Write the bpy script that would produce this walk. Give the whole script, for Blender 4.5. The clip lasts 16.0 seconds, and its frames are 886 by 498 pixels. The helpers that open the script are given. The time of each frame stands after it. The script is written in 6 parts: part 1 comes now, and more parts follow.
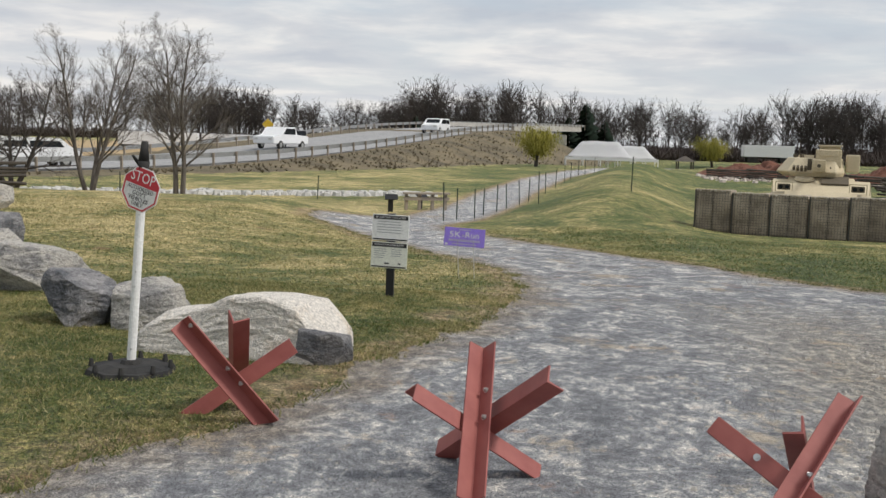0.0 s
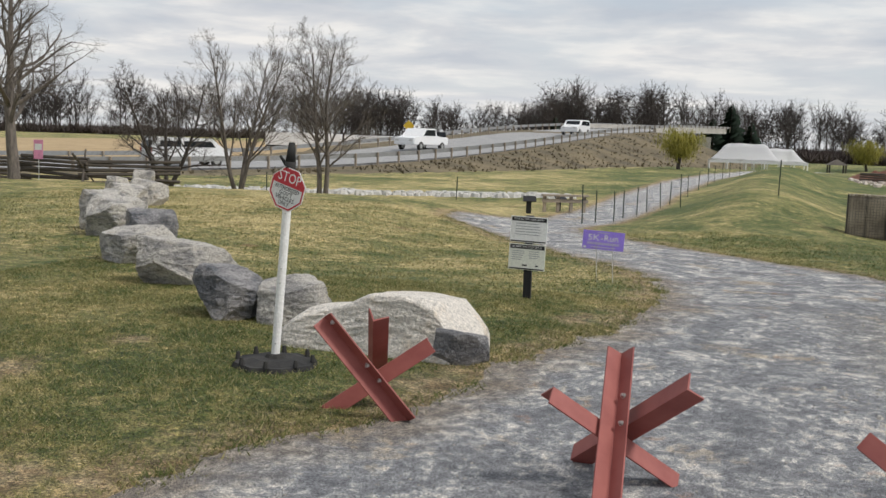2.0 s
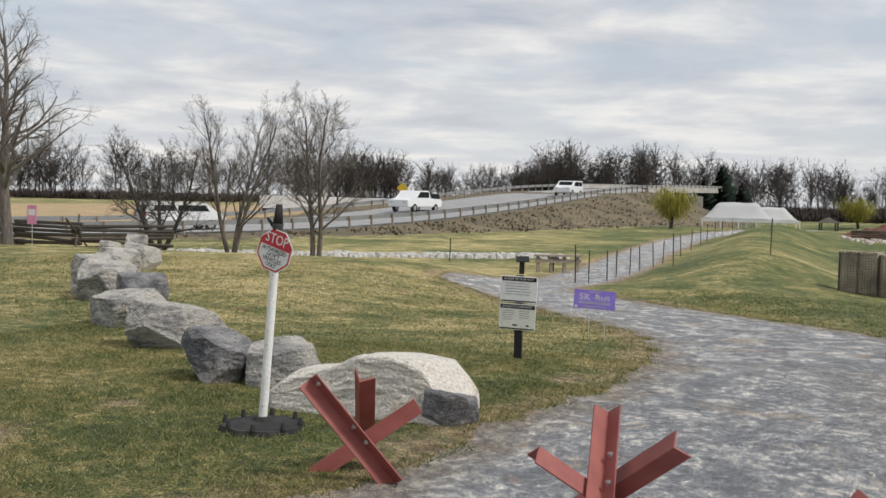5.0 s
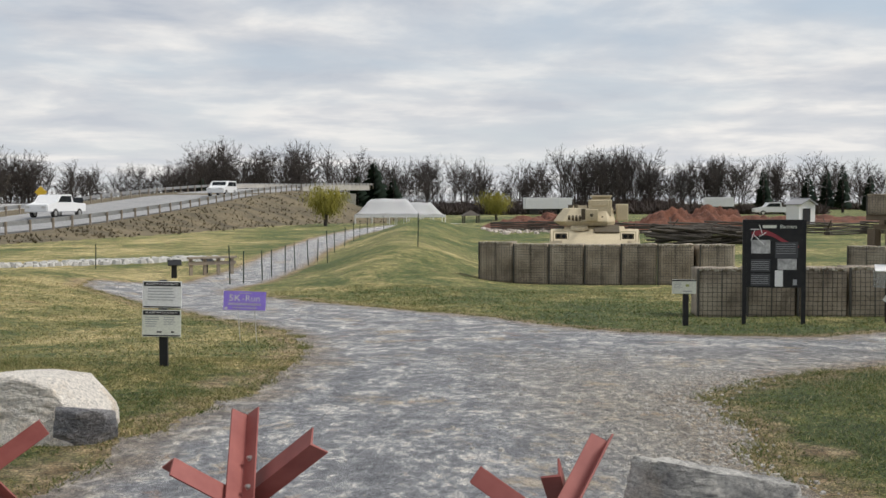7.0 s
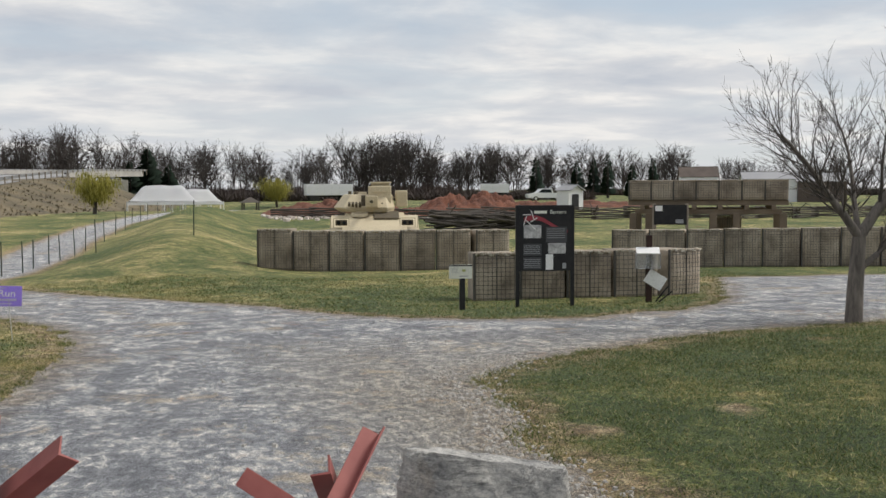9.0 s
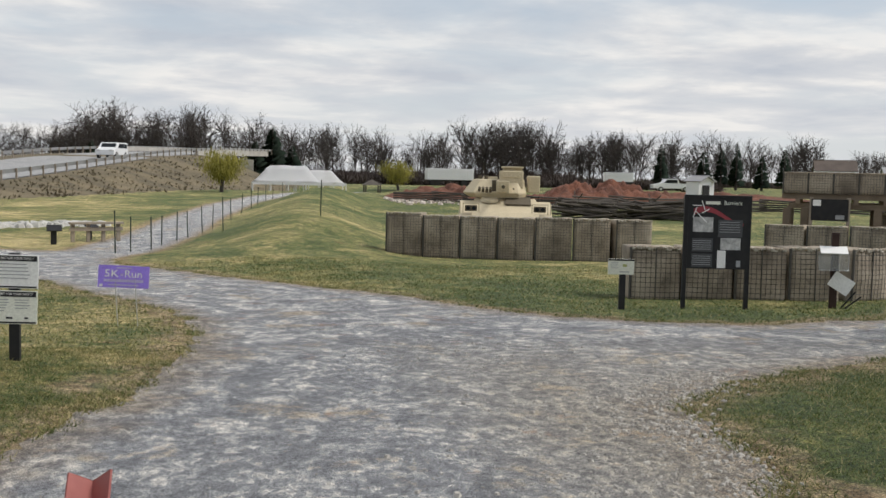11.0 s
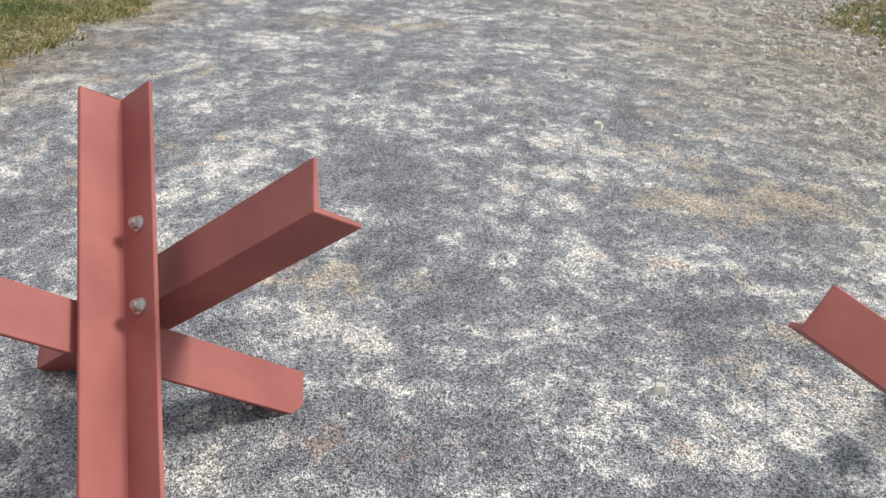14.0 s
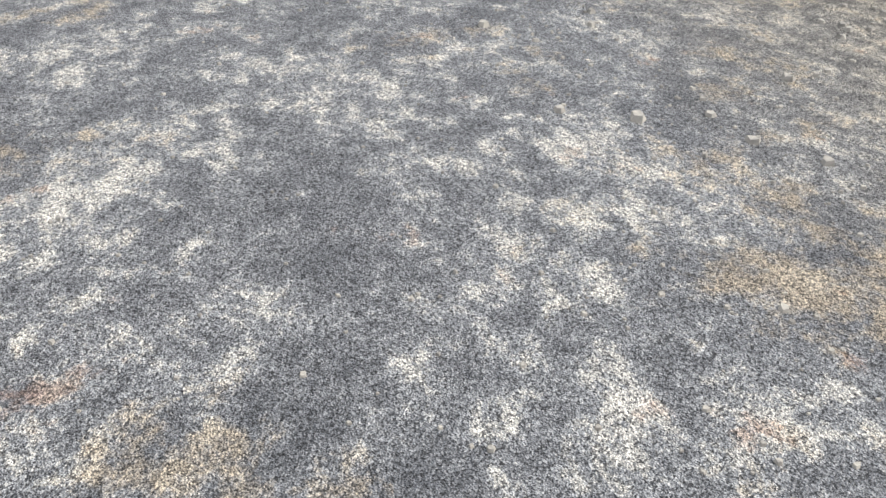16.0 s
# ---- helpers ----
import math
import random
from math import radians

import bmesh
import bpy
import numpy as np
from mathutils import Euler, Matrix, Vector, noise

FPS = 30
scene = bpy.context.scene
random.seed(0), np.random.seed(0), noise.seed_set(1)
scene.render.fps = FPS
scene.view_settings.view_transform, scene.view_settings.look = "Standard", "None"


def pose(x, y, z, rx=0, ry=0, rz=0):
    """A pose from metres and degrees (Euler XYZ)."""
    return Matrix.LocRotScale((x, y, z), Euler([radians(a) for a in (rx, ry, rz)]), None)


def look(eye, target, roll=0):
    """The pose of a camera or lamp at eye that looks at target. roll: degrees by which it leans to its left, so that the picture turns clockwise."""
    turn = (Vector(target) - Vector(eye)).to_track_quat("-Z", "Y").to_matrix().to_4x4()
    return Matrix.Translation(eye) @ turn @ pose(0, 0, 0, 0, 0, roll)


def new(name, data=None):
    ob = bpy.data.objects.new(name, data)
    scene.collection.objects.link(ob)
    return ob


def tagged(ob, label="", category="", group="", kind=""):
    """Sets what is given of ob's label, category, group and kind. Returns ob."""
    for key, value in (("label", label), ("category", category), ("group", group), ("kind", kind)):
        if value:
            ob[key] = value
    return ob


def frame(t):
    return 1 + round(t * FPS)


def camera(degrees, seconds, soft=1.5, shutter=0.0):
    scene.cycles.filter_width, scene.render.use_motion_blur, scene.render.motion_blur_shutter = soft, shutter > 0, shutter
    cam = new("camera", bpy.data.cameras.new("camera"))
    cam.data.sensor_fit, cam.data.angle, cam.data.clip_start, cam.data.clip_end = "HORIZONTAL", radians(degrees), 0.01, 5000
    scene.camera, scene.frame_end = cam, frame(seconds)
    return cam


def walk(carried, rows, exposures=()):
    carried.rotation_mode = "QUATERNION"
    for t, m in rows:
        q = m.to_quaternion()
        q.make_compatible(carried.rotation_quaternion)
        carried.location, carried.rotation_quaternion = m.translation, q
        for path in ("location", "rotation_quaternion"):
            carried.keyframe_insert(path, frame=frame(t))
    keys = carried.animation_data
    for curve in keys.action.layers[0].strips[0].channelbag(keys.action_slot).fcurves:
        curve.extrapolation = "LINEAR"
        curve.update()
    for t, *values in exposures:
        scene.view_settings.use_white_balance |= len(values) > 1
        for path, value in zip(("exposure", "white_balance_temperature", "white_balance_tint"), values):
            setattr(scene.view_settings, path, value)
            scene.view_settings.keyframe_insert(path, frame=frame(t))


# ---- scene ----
cam = camera(46.9, 16.0)
PATH = [
    (0, (0.157, -2.207, 1.589), (0.009, -0.483, 1.408), 1.8),
    (0.5, (0.152, -2.212, 1.591), (-0.033, -0.492, 1.409), 1.8),
    (1, (0.147, -2.210, 1.590), (-0.078, -0.494, 1.407), 1.8),
    (1.5, (0.148, -2.205, 1.588), (-0.155, -0.502, 1.403), 2.0),
    (2, (0.151, -2.218, 1.592), (-0.227, -0.531, 1.406), 2.0),
    (2.5, (0.156, -2.225, 1.591), (-0.266, -0.548, 1.404), 1.9),
    (3, (0.174, -2.247, 1.596), (-0.263, -0.573, 1.409), 1.8),
    (3.2, (0.179, -2.254, 1.597), (-0.259, -0.580, 1.412), 1.8),
    (5.3, (0.217, -2.205, 1.583), (-0.119, -0.499, 1.511), 1.0),
    (5.5, (0.229, -2.198, 1.587), (-0.047, -0.482, 1.514), 0.7),
    (6, (0.264, -2.179, 1.589), (0.145, -0.445, 1.515), 0.4),
    (6.5, (0.295, -2.171, 1.588), (0.336, -0.433, 1.512), 0.2),
    (7, (0.327, -2.151, 1.585), (0.526, -0.424, 1.509), -0.1),
    (7.5, (0.370, -2.141, 1.586), (0.726, -0.440, 1.507), -0.3),
    (8, (0.407, -2.143, 1.585), (0.917, -0.481, 1.502), -0.4),
    (8.2, (0.415, -2.157, 1.590), (0.980, -0.512, 1.507), -0.4),
    (10.3, (0.421, -1.151, 1.544), (0.869, 0.526, 1.422), 1.2),
    (10.5, (0.396, -0.955, 1.523), (0.794, 0.734, 1.401), 1.3),
    (11, (0.325, -0.414, 1.533), (0.695, 1.282, 1.408), 1.3),
    (11.5, (0.335, 0.152, 1.502), (0.699, 1.850, 1.381), 1.4),
    (12, (0.261, 0.586, 1.369), (0.626, 2.284, 1.262), 1.4),
    (12.5, (0.186, 0.750, 1.233), (0.552, 2.449, 1.142), 1.3),
    (13, (0.136, 0.787, 1.174), (0.500, 2.483, 1.035), 1.2),
    (13.4, (0.123, 0.806, 1.143), (0.481, 2.480, 0.828), 1.2),
    (13.5, (0.118, 0.812, 1.139), (0.477, 2.470, 0.756), 1.3),
    (14, (0.144, 0.888, 1.122), (0.483, 2.435, 0.402), 1.4),
    (14.5, (0.274, 1.063, 1.105), (0.594, 2.528, 0.223), 1.2),
    (15, (0.313, 1.282, 1.090), (0.631, 2.734, 0.186), 1.4),
    (15.5, (0.408, 1.597, 1.055), (0.724, 3.046, 0.144), 1.6),
    (16, (0.453, 2.046, 1.064), (0.783, 3.487, 0.145), 2.4),
]
walk(cam, [(t, look(eye, target, roll)) for t, eye, target, roll in PATH], exposures=[(0, 0.0), (13.0, 0.0), (13.6, 0.2), (14.3, 0.6), (15.5, 0.58), (16.0, 0.4)])

# ---- sky and sun ----
SUN_EL, SUN_AZ = radians(50), radians(100)
world = bpy.data.worlds.new("world")
scene.world = world
world.use_nodes = True
wn, wl = world.node_tree.nodes, world.node_tree.links
wn.clear()


def wnode(kind, **kw):
    n = wn.new(kind)
    for k, v in kw.items():
        n.inputs[k].default_value = v
    return n


w_out = wn.new("ShaderNodeOutputWorld")
w_bg = wnode("ShaderNodeBackground", Strength=0.1)
w_sky = wn.new("ShaderNodeTexSky")
w_sky.sky_type, w_sky.sun_disc = "NISHITA", False
w_sky.sun_elevation, w_sky.sun_rotation = SUN_EL, SUN_AZ
w_tc = wn.new("ShaderNodeTexCoord")
w_sep = wn.new("ShaderNodeSeparateXYZ")
wl.new(w_tc.outputs["Generated"], w_sep.inputs[0])
w_up = wn.new("ShaderNodeMath")
w_up.operation = "ADD"
w_up.inputs[1].default_value = 0.10
w_max = wn.new("ShaderNodeMath")
w_max.operation = "MAXIMUM"
w_max.inputs[1].default_value = 0.02
wl.new(w_sep.outputs["Z"], w_up.inputs[0])
wl.new(w_up.outputs[0], w_max.inputs[0])
w_com = wn.new("ShaderNodeCombineXYZ")
for axis in "XY":
    d = wn.new("ShaderNodeMath")
    d.operation = "DIVIDE"
    wl.new(w_sep.outputs[axis], d.inputs[0])
    wl.new(w_max.outputs[0], d.inputs[1])
    wl.new(d.outputs[0], w_com.inputs[axis])
w_n1 = wnode("ShaderNodeTexNoise", Scale=0.55, Detail=9.0, Roughness=0.58, Distortion=0.35)
w_n2 = wnode("ShaderNodeTexNoise", Scale=1.3, Detail=8.0, Roughness=0.55, Distortion=0.2)
wl.new(w_com.outputs[0], w_n1.inputs["Vector"])
wl.new(w_com.outputs[0], w_n2.inputs["Vector"])
w_r1 = wn.new("ShaderNodeValToRGB")
w_r1.color_ramp.elements[0].position, w_r1.color_ramp.elements[1].position = 0.30, 0.56
w_r2 = wn.new("ShaderNodeValToRGB")
e = w_r2.color_ramp.elements
e[0].position, e[0].color = 0.34, (0.50, 0.56, 0.66, 1)
e[1].position, e[1].color = 0.62, (1.10, 1.06, 1.01, 1)
m = e.new(0.50)
m.color = (0.74, 0.76, 0.80, 1)
wl.new(w_n1.outputs["Fac"], w_r1.inputs[0])
wl.new(w_n2.outputs["Fac"], w_r2.inputs[0])
w_gain = wn.new("ShaderNodeVectorMath")
w_gain.operation = "SCALE"
w_gain.inputs["Scale"].default_value = 8.6
wl.new(w_r2.outputs[0], w_gain.inputs[0])
w_skyg = wn.new("ShaderNodeMix")
w_skyg.data_type = "RGBA"
w_skyg.inputs["Factor"].default_value = 0.6
wl.new(w_sky.outputs[0], w_skyg.inputs["A"])
w_skyg.inputs["B"].default_value = (5.6, 6.6, 7.6, 1)
w_mix = wn.new("ShaderNodeMix")
w_mix.data_type = "RGBA"
wl.new(w_r1.outputs[0], w_mix.inputs["Factor"])
wl.new(w_skyg.outputs["Result"], w_mix.inputs["A"])
wl.new(w_gain.outputs[0], w_mix.inputs["B"])
# pale thin cloud towards the horizon
w_low = wnode("ShaderNodeMapRange", **{"From Min": 0.22, "From Max": 0.03, "To Min": 0.0, "To Max": 0.55})
wl.new(w_sep.outputs["Z"], w_low.inputs["Value"])
w_pale = wn.new("ShaderNodeMix")
w_pale.data_type = "RGBA"
wl.new(w_low.outputs[0], w_pale.inputs["Factor"])
wl.new(w_mix.outputs["Result"], w_pale.inputs["A"])
w_pale.inputs["B"].default_value = (7.7, 7.7, 7.7, 1)
wl.new(w_pale.outputs["Result"], w_bg.inputs["Color"])
wl.new(w_bg.outputs[0], w_out.inputs[0])
sun_data = bpy.data.lights.new("sun", "SUN")
sun_data.energy, sun_data.angle, sun_data.color = 2.7, radians(14), (1.0, 0.95, 0.88)
sun = new("sun", sun_data)
sun_dir = Vector((math.sin(SUN_AZ) * math.cos(SUN_EL), math.cos(SUN_AZ) * math.cos(SUN_EL), math.sin(SUN_EL)))
sun.matrix_world = look(sun_dir * 100, (0, 0, 0))

# ---- materials ----


class Mat:
    """A principled material under construction."""

    def __init__(self, name, rough=0.7, metal=0.0):
        self.m = bpy.data.materials.new(name)
        self.m.use_nodes = True
        self.n, self.l = self.m.node_tree.nodes, self.m.node_tree.links
        self.b = self.n["Principled BSDF"]
        self.b.inputs["Roughness"].default_value, self.b.inputs["Metallic"].default_value = rough, metal

    def node(self, kind, **kw):
        n = self.n.new(kind)
        for k, v in kw.items():
            n.inputs[k].default_value = v
        return n

    def where(self, local=True):
        if local:
            return self.node("ShaderNodeTexCoord").outputs["Object"]
        return self.node("ShaderNodeNewGeometry").outputs["Position"]

    def noise(self, vec, scale, detail=4, rough=0.55, distort=0.0):
        n = self.node("ShaderNodeTexNoise", Scale=scale, Detail=detail, Roughness=rough, Distortion=distort)
        self.l.new(vec, n.inputs["Vector"])
        return n.outputs["Fac"]

    def voronoi(self, vec, scale, out="Color"):
        n = self.node("ShaderNodeTexVoronoi", Scale=scale)
        self.l.new(vec, n.inputs["Vector"])
        return n.outputs[out]

    def ramp(self, fac, *stops):
        r = self.node("ShaderNodeValToRGB")
        e = r.color_ramp.elements
        e[0].position, e[0].color = stops[0][0], (*stops[0][1], 1)
        e[1].position, e[1].color = stops[-1][0], (*stops[-1][1], 1)
        for p, c in stops[1:-1]:
            e.new(p).color = (*c, 1)
        self.l.new(fac, r.inputs[0])
        return r.outputs[0]

    def mask(self, fac, lo, hi):
        if lo > hi:
            return self.ramp(fac, (hi, (1, 1, 1)), (lo, (0, 0, 0)))
        return self.ramp(fac, (lo, (0, 0, 0)), (hi, (1, 1, 1)))

    def mix(self, fac, a, b, mode="MIX"):
        x = self.node("ShaderNodeMix")
        x.data_type, x.blend_type = "RGBA", mode
        for s, v in (("Factor", fac), ("A", a), ("B", b)):
            if isinstance(v, (int, float)):
                x.inputs[s].default_value = v
            elif isinstance(v, tuple):
                x.inputs[s].default_value = (*v, 1)
            else:
                self.l.new(v, x.inputs[s])
        return x.outputs["Result"]

    def base(self, col):
        if isinstance(col, tuple):
            self.b.inputs["Base Color"].default_value = (*col, 1)
        else:
            self.l.new(col, self.b.inputs["Base Color"])
        return self

    def bump(self, h, strength=0.4, dist=0.01):
        x = self.node("ShaderNodeBump", Strength=strength, Distance=dist)
        self.l.new(h, x.inputs["Height"])
        self.l.new(x.outputs[0], self.b.inputs["Normal"])
        return self


def simple(name, c, c2=None, scale=6.0, rough=0.6, metal=0.0, bump=0.15, local=True, fine=60.0):
    """Two tones at a coarse scale, finer grain over them, and a little relief."""
    a = Mat(name, rough, metal)
    v = a.where(local)
    c2 = c2 or tuple(x * 0.72 for x in c)
    col = a.ramp(a.noise(v, scale, 5), (0.35, c2), (0.62, c))
    g = a.noise(v, fine, 3)
    a.base(a.mix(0.35, col, a.ramp(g, (0.3, tuple(x * 0.6 for x in c)), (0.7, tuple(min(1, x * 1.25) for x in c)))))
    a.bump(g, bump, 0.004)
    if max(c) < 0.06:
        a.b.inputs["Specular IOR Level"].default_value = 0.22
    return a.m


def let_through(m, share):
    """Thin stuff that lets part of the daylight through from behind."""
    n, l = m.node_tree.nodes, m.node_tree.links
    b = n["Principled BSDF"]
    t = n.new("ShaderNodeBsdfTranslucent")
    l.new(b.inputs["Base Color"].links[0].from_socket, t.inputs["Color"])
    x = n.new("ShaderNodeMixShader")
    x.inputs[0].default_value = share
    l.new(b.outputs[0], x.inputs[1])
    l.new(t.outputs[0], x.inputs[2])
    l.new(x.outputs[0], n["Material Output"].inputs["Surface"])
    return m


def turf_colour(a, v):
    """Patches of green and straw, shared by the soil and the blades."""
    big = a.noise(v, 0.16, 5, 0.6, 0.4)
    mid = a.noise(v, 1.1, 6, 0.7)
    tuft = a.noise(v, 7.0, 6, 0.75)
    f = a.mix(0.36, a.mix(0.48, big, mid), tuft)
    sep = a.node("ShaderNodeSeparateXYZ")
    a.l.new(v, sep.inputs[0])

    def span(axis_, lo, hi, gain):
        r = a.node("ShaderNodeMapRange", **{"From Min": lo, "From Max": hi, "To Min": 0.0, "To Max": gain})
        a.l.new(sep.outputs[axis_], r.inputs["Value"])
        return r.outputs[0]

    def calc(op, p, q):
        n = a.node("ShaderNodeMath")
        n.operation = op
        for k, w in enumerate((p, q)):
            if isinstance(w, float):
                n.inputs[k].default_value = w
            else:
                a.l.new(w, n.inputs[k])
        return n.outputs[0]

    # fresher turf east of the path, drier sward up the western lawn and in the far fields
    f = calc("SUBTRACT", f, calc("MULTIPLY", span("X", 0.5, 4.0, 0.05), span("Y", 24.0, 12.0, 1.0)))
    f = calc("ADD", f, calc("MULTIPLY", span("X", -1.5, -6.0, 0.035), span("Y", 3.5, 8.0, 1.0)))
    f = calc("ADD", f, span("Y", 34.0, 60.0, -0.02))
    return a.ramp(f, (0.42, (0.047, 0.074, 0.017)), (0.475, (0.102, 0.126, 0.034)), (0.525, (0.235, 0.215, 0.078)), (0.58, (0.50, 0.405, 0.20)))


def make_turf():
    a = Mat("turf", 0.95)
    v = a.where(False)
    col = turf_colour(a, v)
    soil = a.mask(a.noise(v, 0.7, 4), 0.66, 0.74)
    col = a.mix(soil, col, (0.24, 0.13, 0.07))
    worn = a.node("ShaderNodeAttribute")
    worn.attribute_name = "edge"
    rim = a.mask(a.mix(0.55, worn.outputs["Fac"], a.noise(v, 2.6, 5, 0.65)), 0.48, 0.34)
    col = a.mix(a.mix(0.75, (0, 0, 0), rim), col, a.ramp(a.noise(v, 6, 4), (0.4, (0.20, 0.125, 0.075)), (0.6, (0.42, 0.32, 0.20))))
    fine = a.noise(v, 46, 5, 0.8)
    clump = a.noise(v, 11, 6, 0.75)
    col = a.mix(0.6, col, a.ramp(clump, (0.40, (0.42, 0.5, 0.4)), (0.5, (1.0, 1.0, 1.0)), (0.62, (1.6, 1.45, 1.35))), "MULTIPLY")
    col = a.mix(0.75, col, a.ramp(fine, (0.40, (0.10, 0.10, 0.09)), (0.50, (0.85, 0.85, 0.85)), (0.60, (2.0, 2.0, 1.95))), "MULTIPLY")
    a.base(col).bump(a.mix(0.5, fine, clump), 1.0, 0.06)
    return a.m


def make_blades():
    a = Mat("grass_blades", 0.8)
    v = a.where(False)
    r = a.node("ShaderNodeNewGeometry").outputs["Random Per Island"]
    col = turf_colour(a, v)
    col = a.mix(0.5, col, a.ramp(r, (0.0, (0.022, 0.045, 0.008)), (0.45, (0.11, 0.15, 0.038)), (0.75, (0.34, 0.29, 0.12)), (1.0, (0.74, 0.62, 0.35))))
    a.base(col)
    return a.m


def make_gravel():
    a = Mat("gravel_screenings", 0.9)
    v = a.where(False)
    st = a.node("ShaderNodeMapping")
    st.inputs["Scale"].default_value = (1.0, 0.75, 1.0)
    a.l.new(v, st.inputs["Vector"])
    v2 = st.outputs[0]
    patch = a.noise(v2, 2.6, 9, 0.74, 0.3)
    small = a.noise(v2, 11.0, 8, 0.76, 0.2)
    f = a.mix(0.48, patch, small)
    # dark screenings, dusted pale where feet and rain have left the fines
    col = a.ramp(f, (0.41, (0.155, 0.162, 0.178)), (0.485, (0.235, 0.243, 0.260)), (0.52, (0.33, 0.34, 0.358)), (0.55, (0.55, 0.537, 0.512)), (0.60, (0.78, 0.752, 0.705)))
    sep = a.node("ShaderNodeSeparateXYZ")
    a.l.new(v, sep.inputs[0])
    east = a.node("ShaderNodeMapRange", **{"From Min": 1.5, "From Max": 2.7})
    a.l.new(sep.outputs["X"], east.inputs["Value"])
    south = a.node("ShaderNodeMapRange", **{"From Min": 10.5, "From Max": 5.5})
    a.l.new(sep.outputs["Y"], south.inputs["Value"])
    both = a.node("ShaderNodeMath")
    both.operation = "MULTIPLY"
    a.l.new(east.outputs[0], both.inputs[0])
    a.l.new(south.outputs[0], both.inputs[1])
    col = a.mix(both.outputs[0], col, a.ramp(small, (0.40, (0.16, 0.15, 0.135)), (0.5, (0.28, 0.26, 0.228)), (0.58, (0.48, 0.43, 0.35))))
    tan = a.mask(a.mix(0.35, a.noise(v, 0.9, 6, 0.65), small), 0.545, 0.60)
    col = a.mix(a.mix(0.62, (0, 0, 0), tan), col, (0.45, 0.355, 0.235))
    rust = a.mask(a.mix(0.4, a.noise(v, 2.3, 5, 0.6), small), 0.585, 0.63)
    col = a.mix(a.mix(0.55, (0, 0, 0), rust), col, (0.26, 0.125, 0.07))
    worn = a.node("ShaderNodeAttribute")
    worn.attribute_name = "edge"
    rim = a.mask(a.mix(0.5, worn.outputs["Fac"], a.noise(v, 3.0, 5, 0.65)), 0.52, 0.30)
    col = a.mix(a.mix(0.7, (0, 0, 0), rim), col, a.ramp(small, (0.4, (0.13, 0.105, 0.082)), (0.6, (0.36, 0.29, 0.21))))
    bw = a.node("ShaderNodeRGBToBW")
    a.l.new(a.mix(0.4, a.voronoi(v, 400), a.voronoi(v, 190)), bw.inputs[0])
    col = a.mix(0.92, col, a.ramp(bw.outputs[0], (0.30, (0.12, 0.12, 0.122)), (0.46, (0.92, 0.92, 0.92)), (0.58, (1.3, 1.29, 1.28)), (0.72, (2.1, 2.07, 2.02))), "MULTIPLY")
    a.base(col)
    h = a.mix(0.4, a.voronoi(v, 260, "Distance"), a.voronoi(v, 110, "Distance"))
    a.bump(h, 1.0, 0.014)
    return a.m


def make_rock(name, light, dark, cut):
    a = Mat(name, 0.88)
    v = a.where()
    st = a.node("ShaderNodeMapping")
    st.inputs["Scale"].default_value = (1.0, 1.0, 3.2)
    st.inputs["Rotation"].default_value = (0.25, 0.35, 0.0)
    a.l.new(v, st.inputs["Vector"])
    beds = a.noise(st.outputs[0], 3.4, 9, 0.68, 0.8)
    f = a.mix(0.45, a.noise(v, 1.6, 8, 0.62, 0.4), beds)
    col = a.ramp(f, (cut - 0.08, dark), (cut - 0.01, tuple((x + y) / 2 for x, y in zip(light, dark))), (cut + 0.04, light))
    veins = a.mask(a.noise(st.outputs[0], 5.5, 8, 0.7, 2.0), 0.575, 0.63)
    col = a.mix(a.mix(0.55, (0, 0, 0), veins), col, tuple(x * 0.5 for x in dark))
    stain = a.mask(a.noise(v, 3.1, 5, 0.6), 0.57, 0.68)
    col = a.mix(a.mix(0.35, (0, 0, 0), stain), col, (light[0] * 0.85, light[1] * 0.70, light[2] * 0.52))
    g = a.noise(v, 42, 6, 0.75)
    col = a.mix(0.75, col, a.ramp(g, (0.34, (0.42, 0.42, 0.43)), (0.52, (1.0, 1.0, 1.0)), (0.68, (1.35, 1.33, 1.3))), "MULTIPLY")
    a.base(col).bump(a.mix(0.35, beds, g), 1.0, 0.07)
    return a.m


def make_mesh_cloth():
    """Sun-bleached geotextile, stained by earth."""
    a = Mat("barrier_cloth", 0.95)
    v = a.where(False)
    col = a.ramp(a.noise(v, 1.4, 6, 0.6), (0.34, (0.19, 0.155, 0.118)), (0.5, (0.34, 0.287, 0.222)), (0.64, (0.46, 0.395, 0.31)))
    st = a.mask(a.noise(v, 3.0, 5, 0.65, 1.0), 0.60, 0.72)
    col = a.mix(a.mix(0.6, (0, 0, 0), st), col, (0.10, 0.08, 0.065))
    g = a.noise(v, 45, 3)
    a.base(a.mix(0.3, col, a.ramp(g, (0.3, (0.5, 0.5, 0.5)), (0.7, (1.2, 1.2, 1.2))), "MULTIPLY")).bump(g, 0.5, 0.01)
    return a.m


def make_primer():
    """Red oxide primer on steel, with chips and rust at random spots."""
    a = Mat("red_oxide_primer", 0.58)
    v = a.where()
    col = a.ramp(a.noise(v, 5, 5), (0.35, (0.235, 0.058, 0.05)), (0.65, (0.32, 0.095, 0.08)))
    chip = a.mask(a.noise(v, 16, 6, 0.7), 0.69, 0.72)
    col = a.mix(chip, col, (0.10, 0.06, 0.05))
    a.base(col).bump(a.noise(v, 90, 3), 0.15, 0.002)
    return a.m


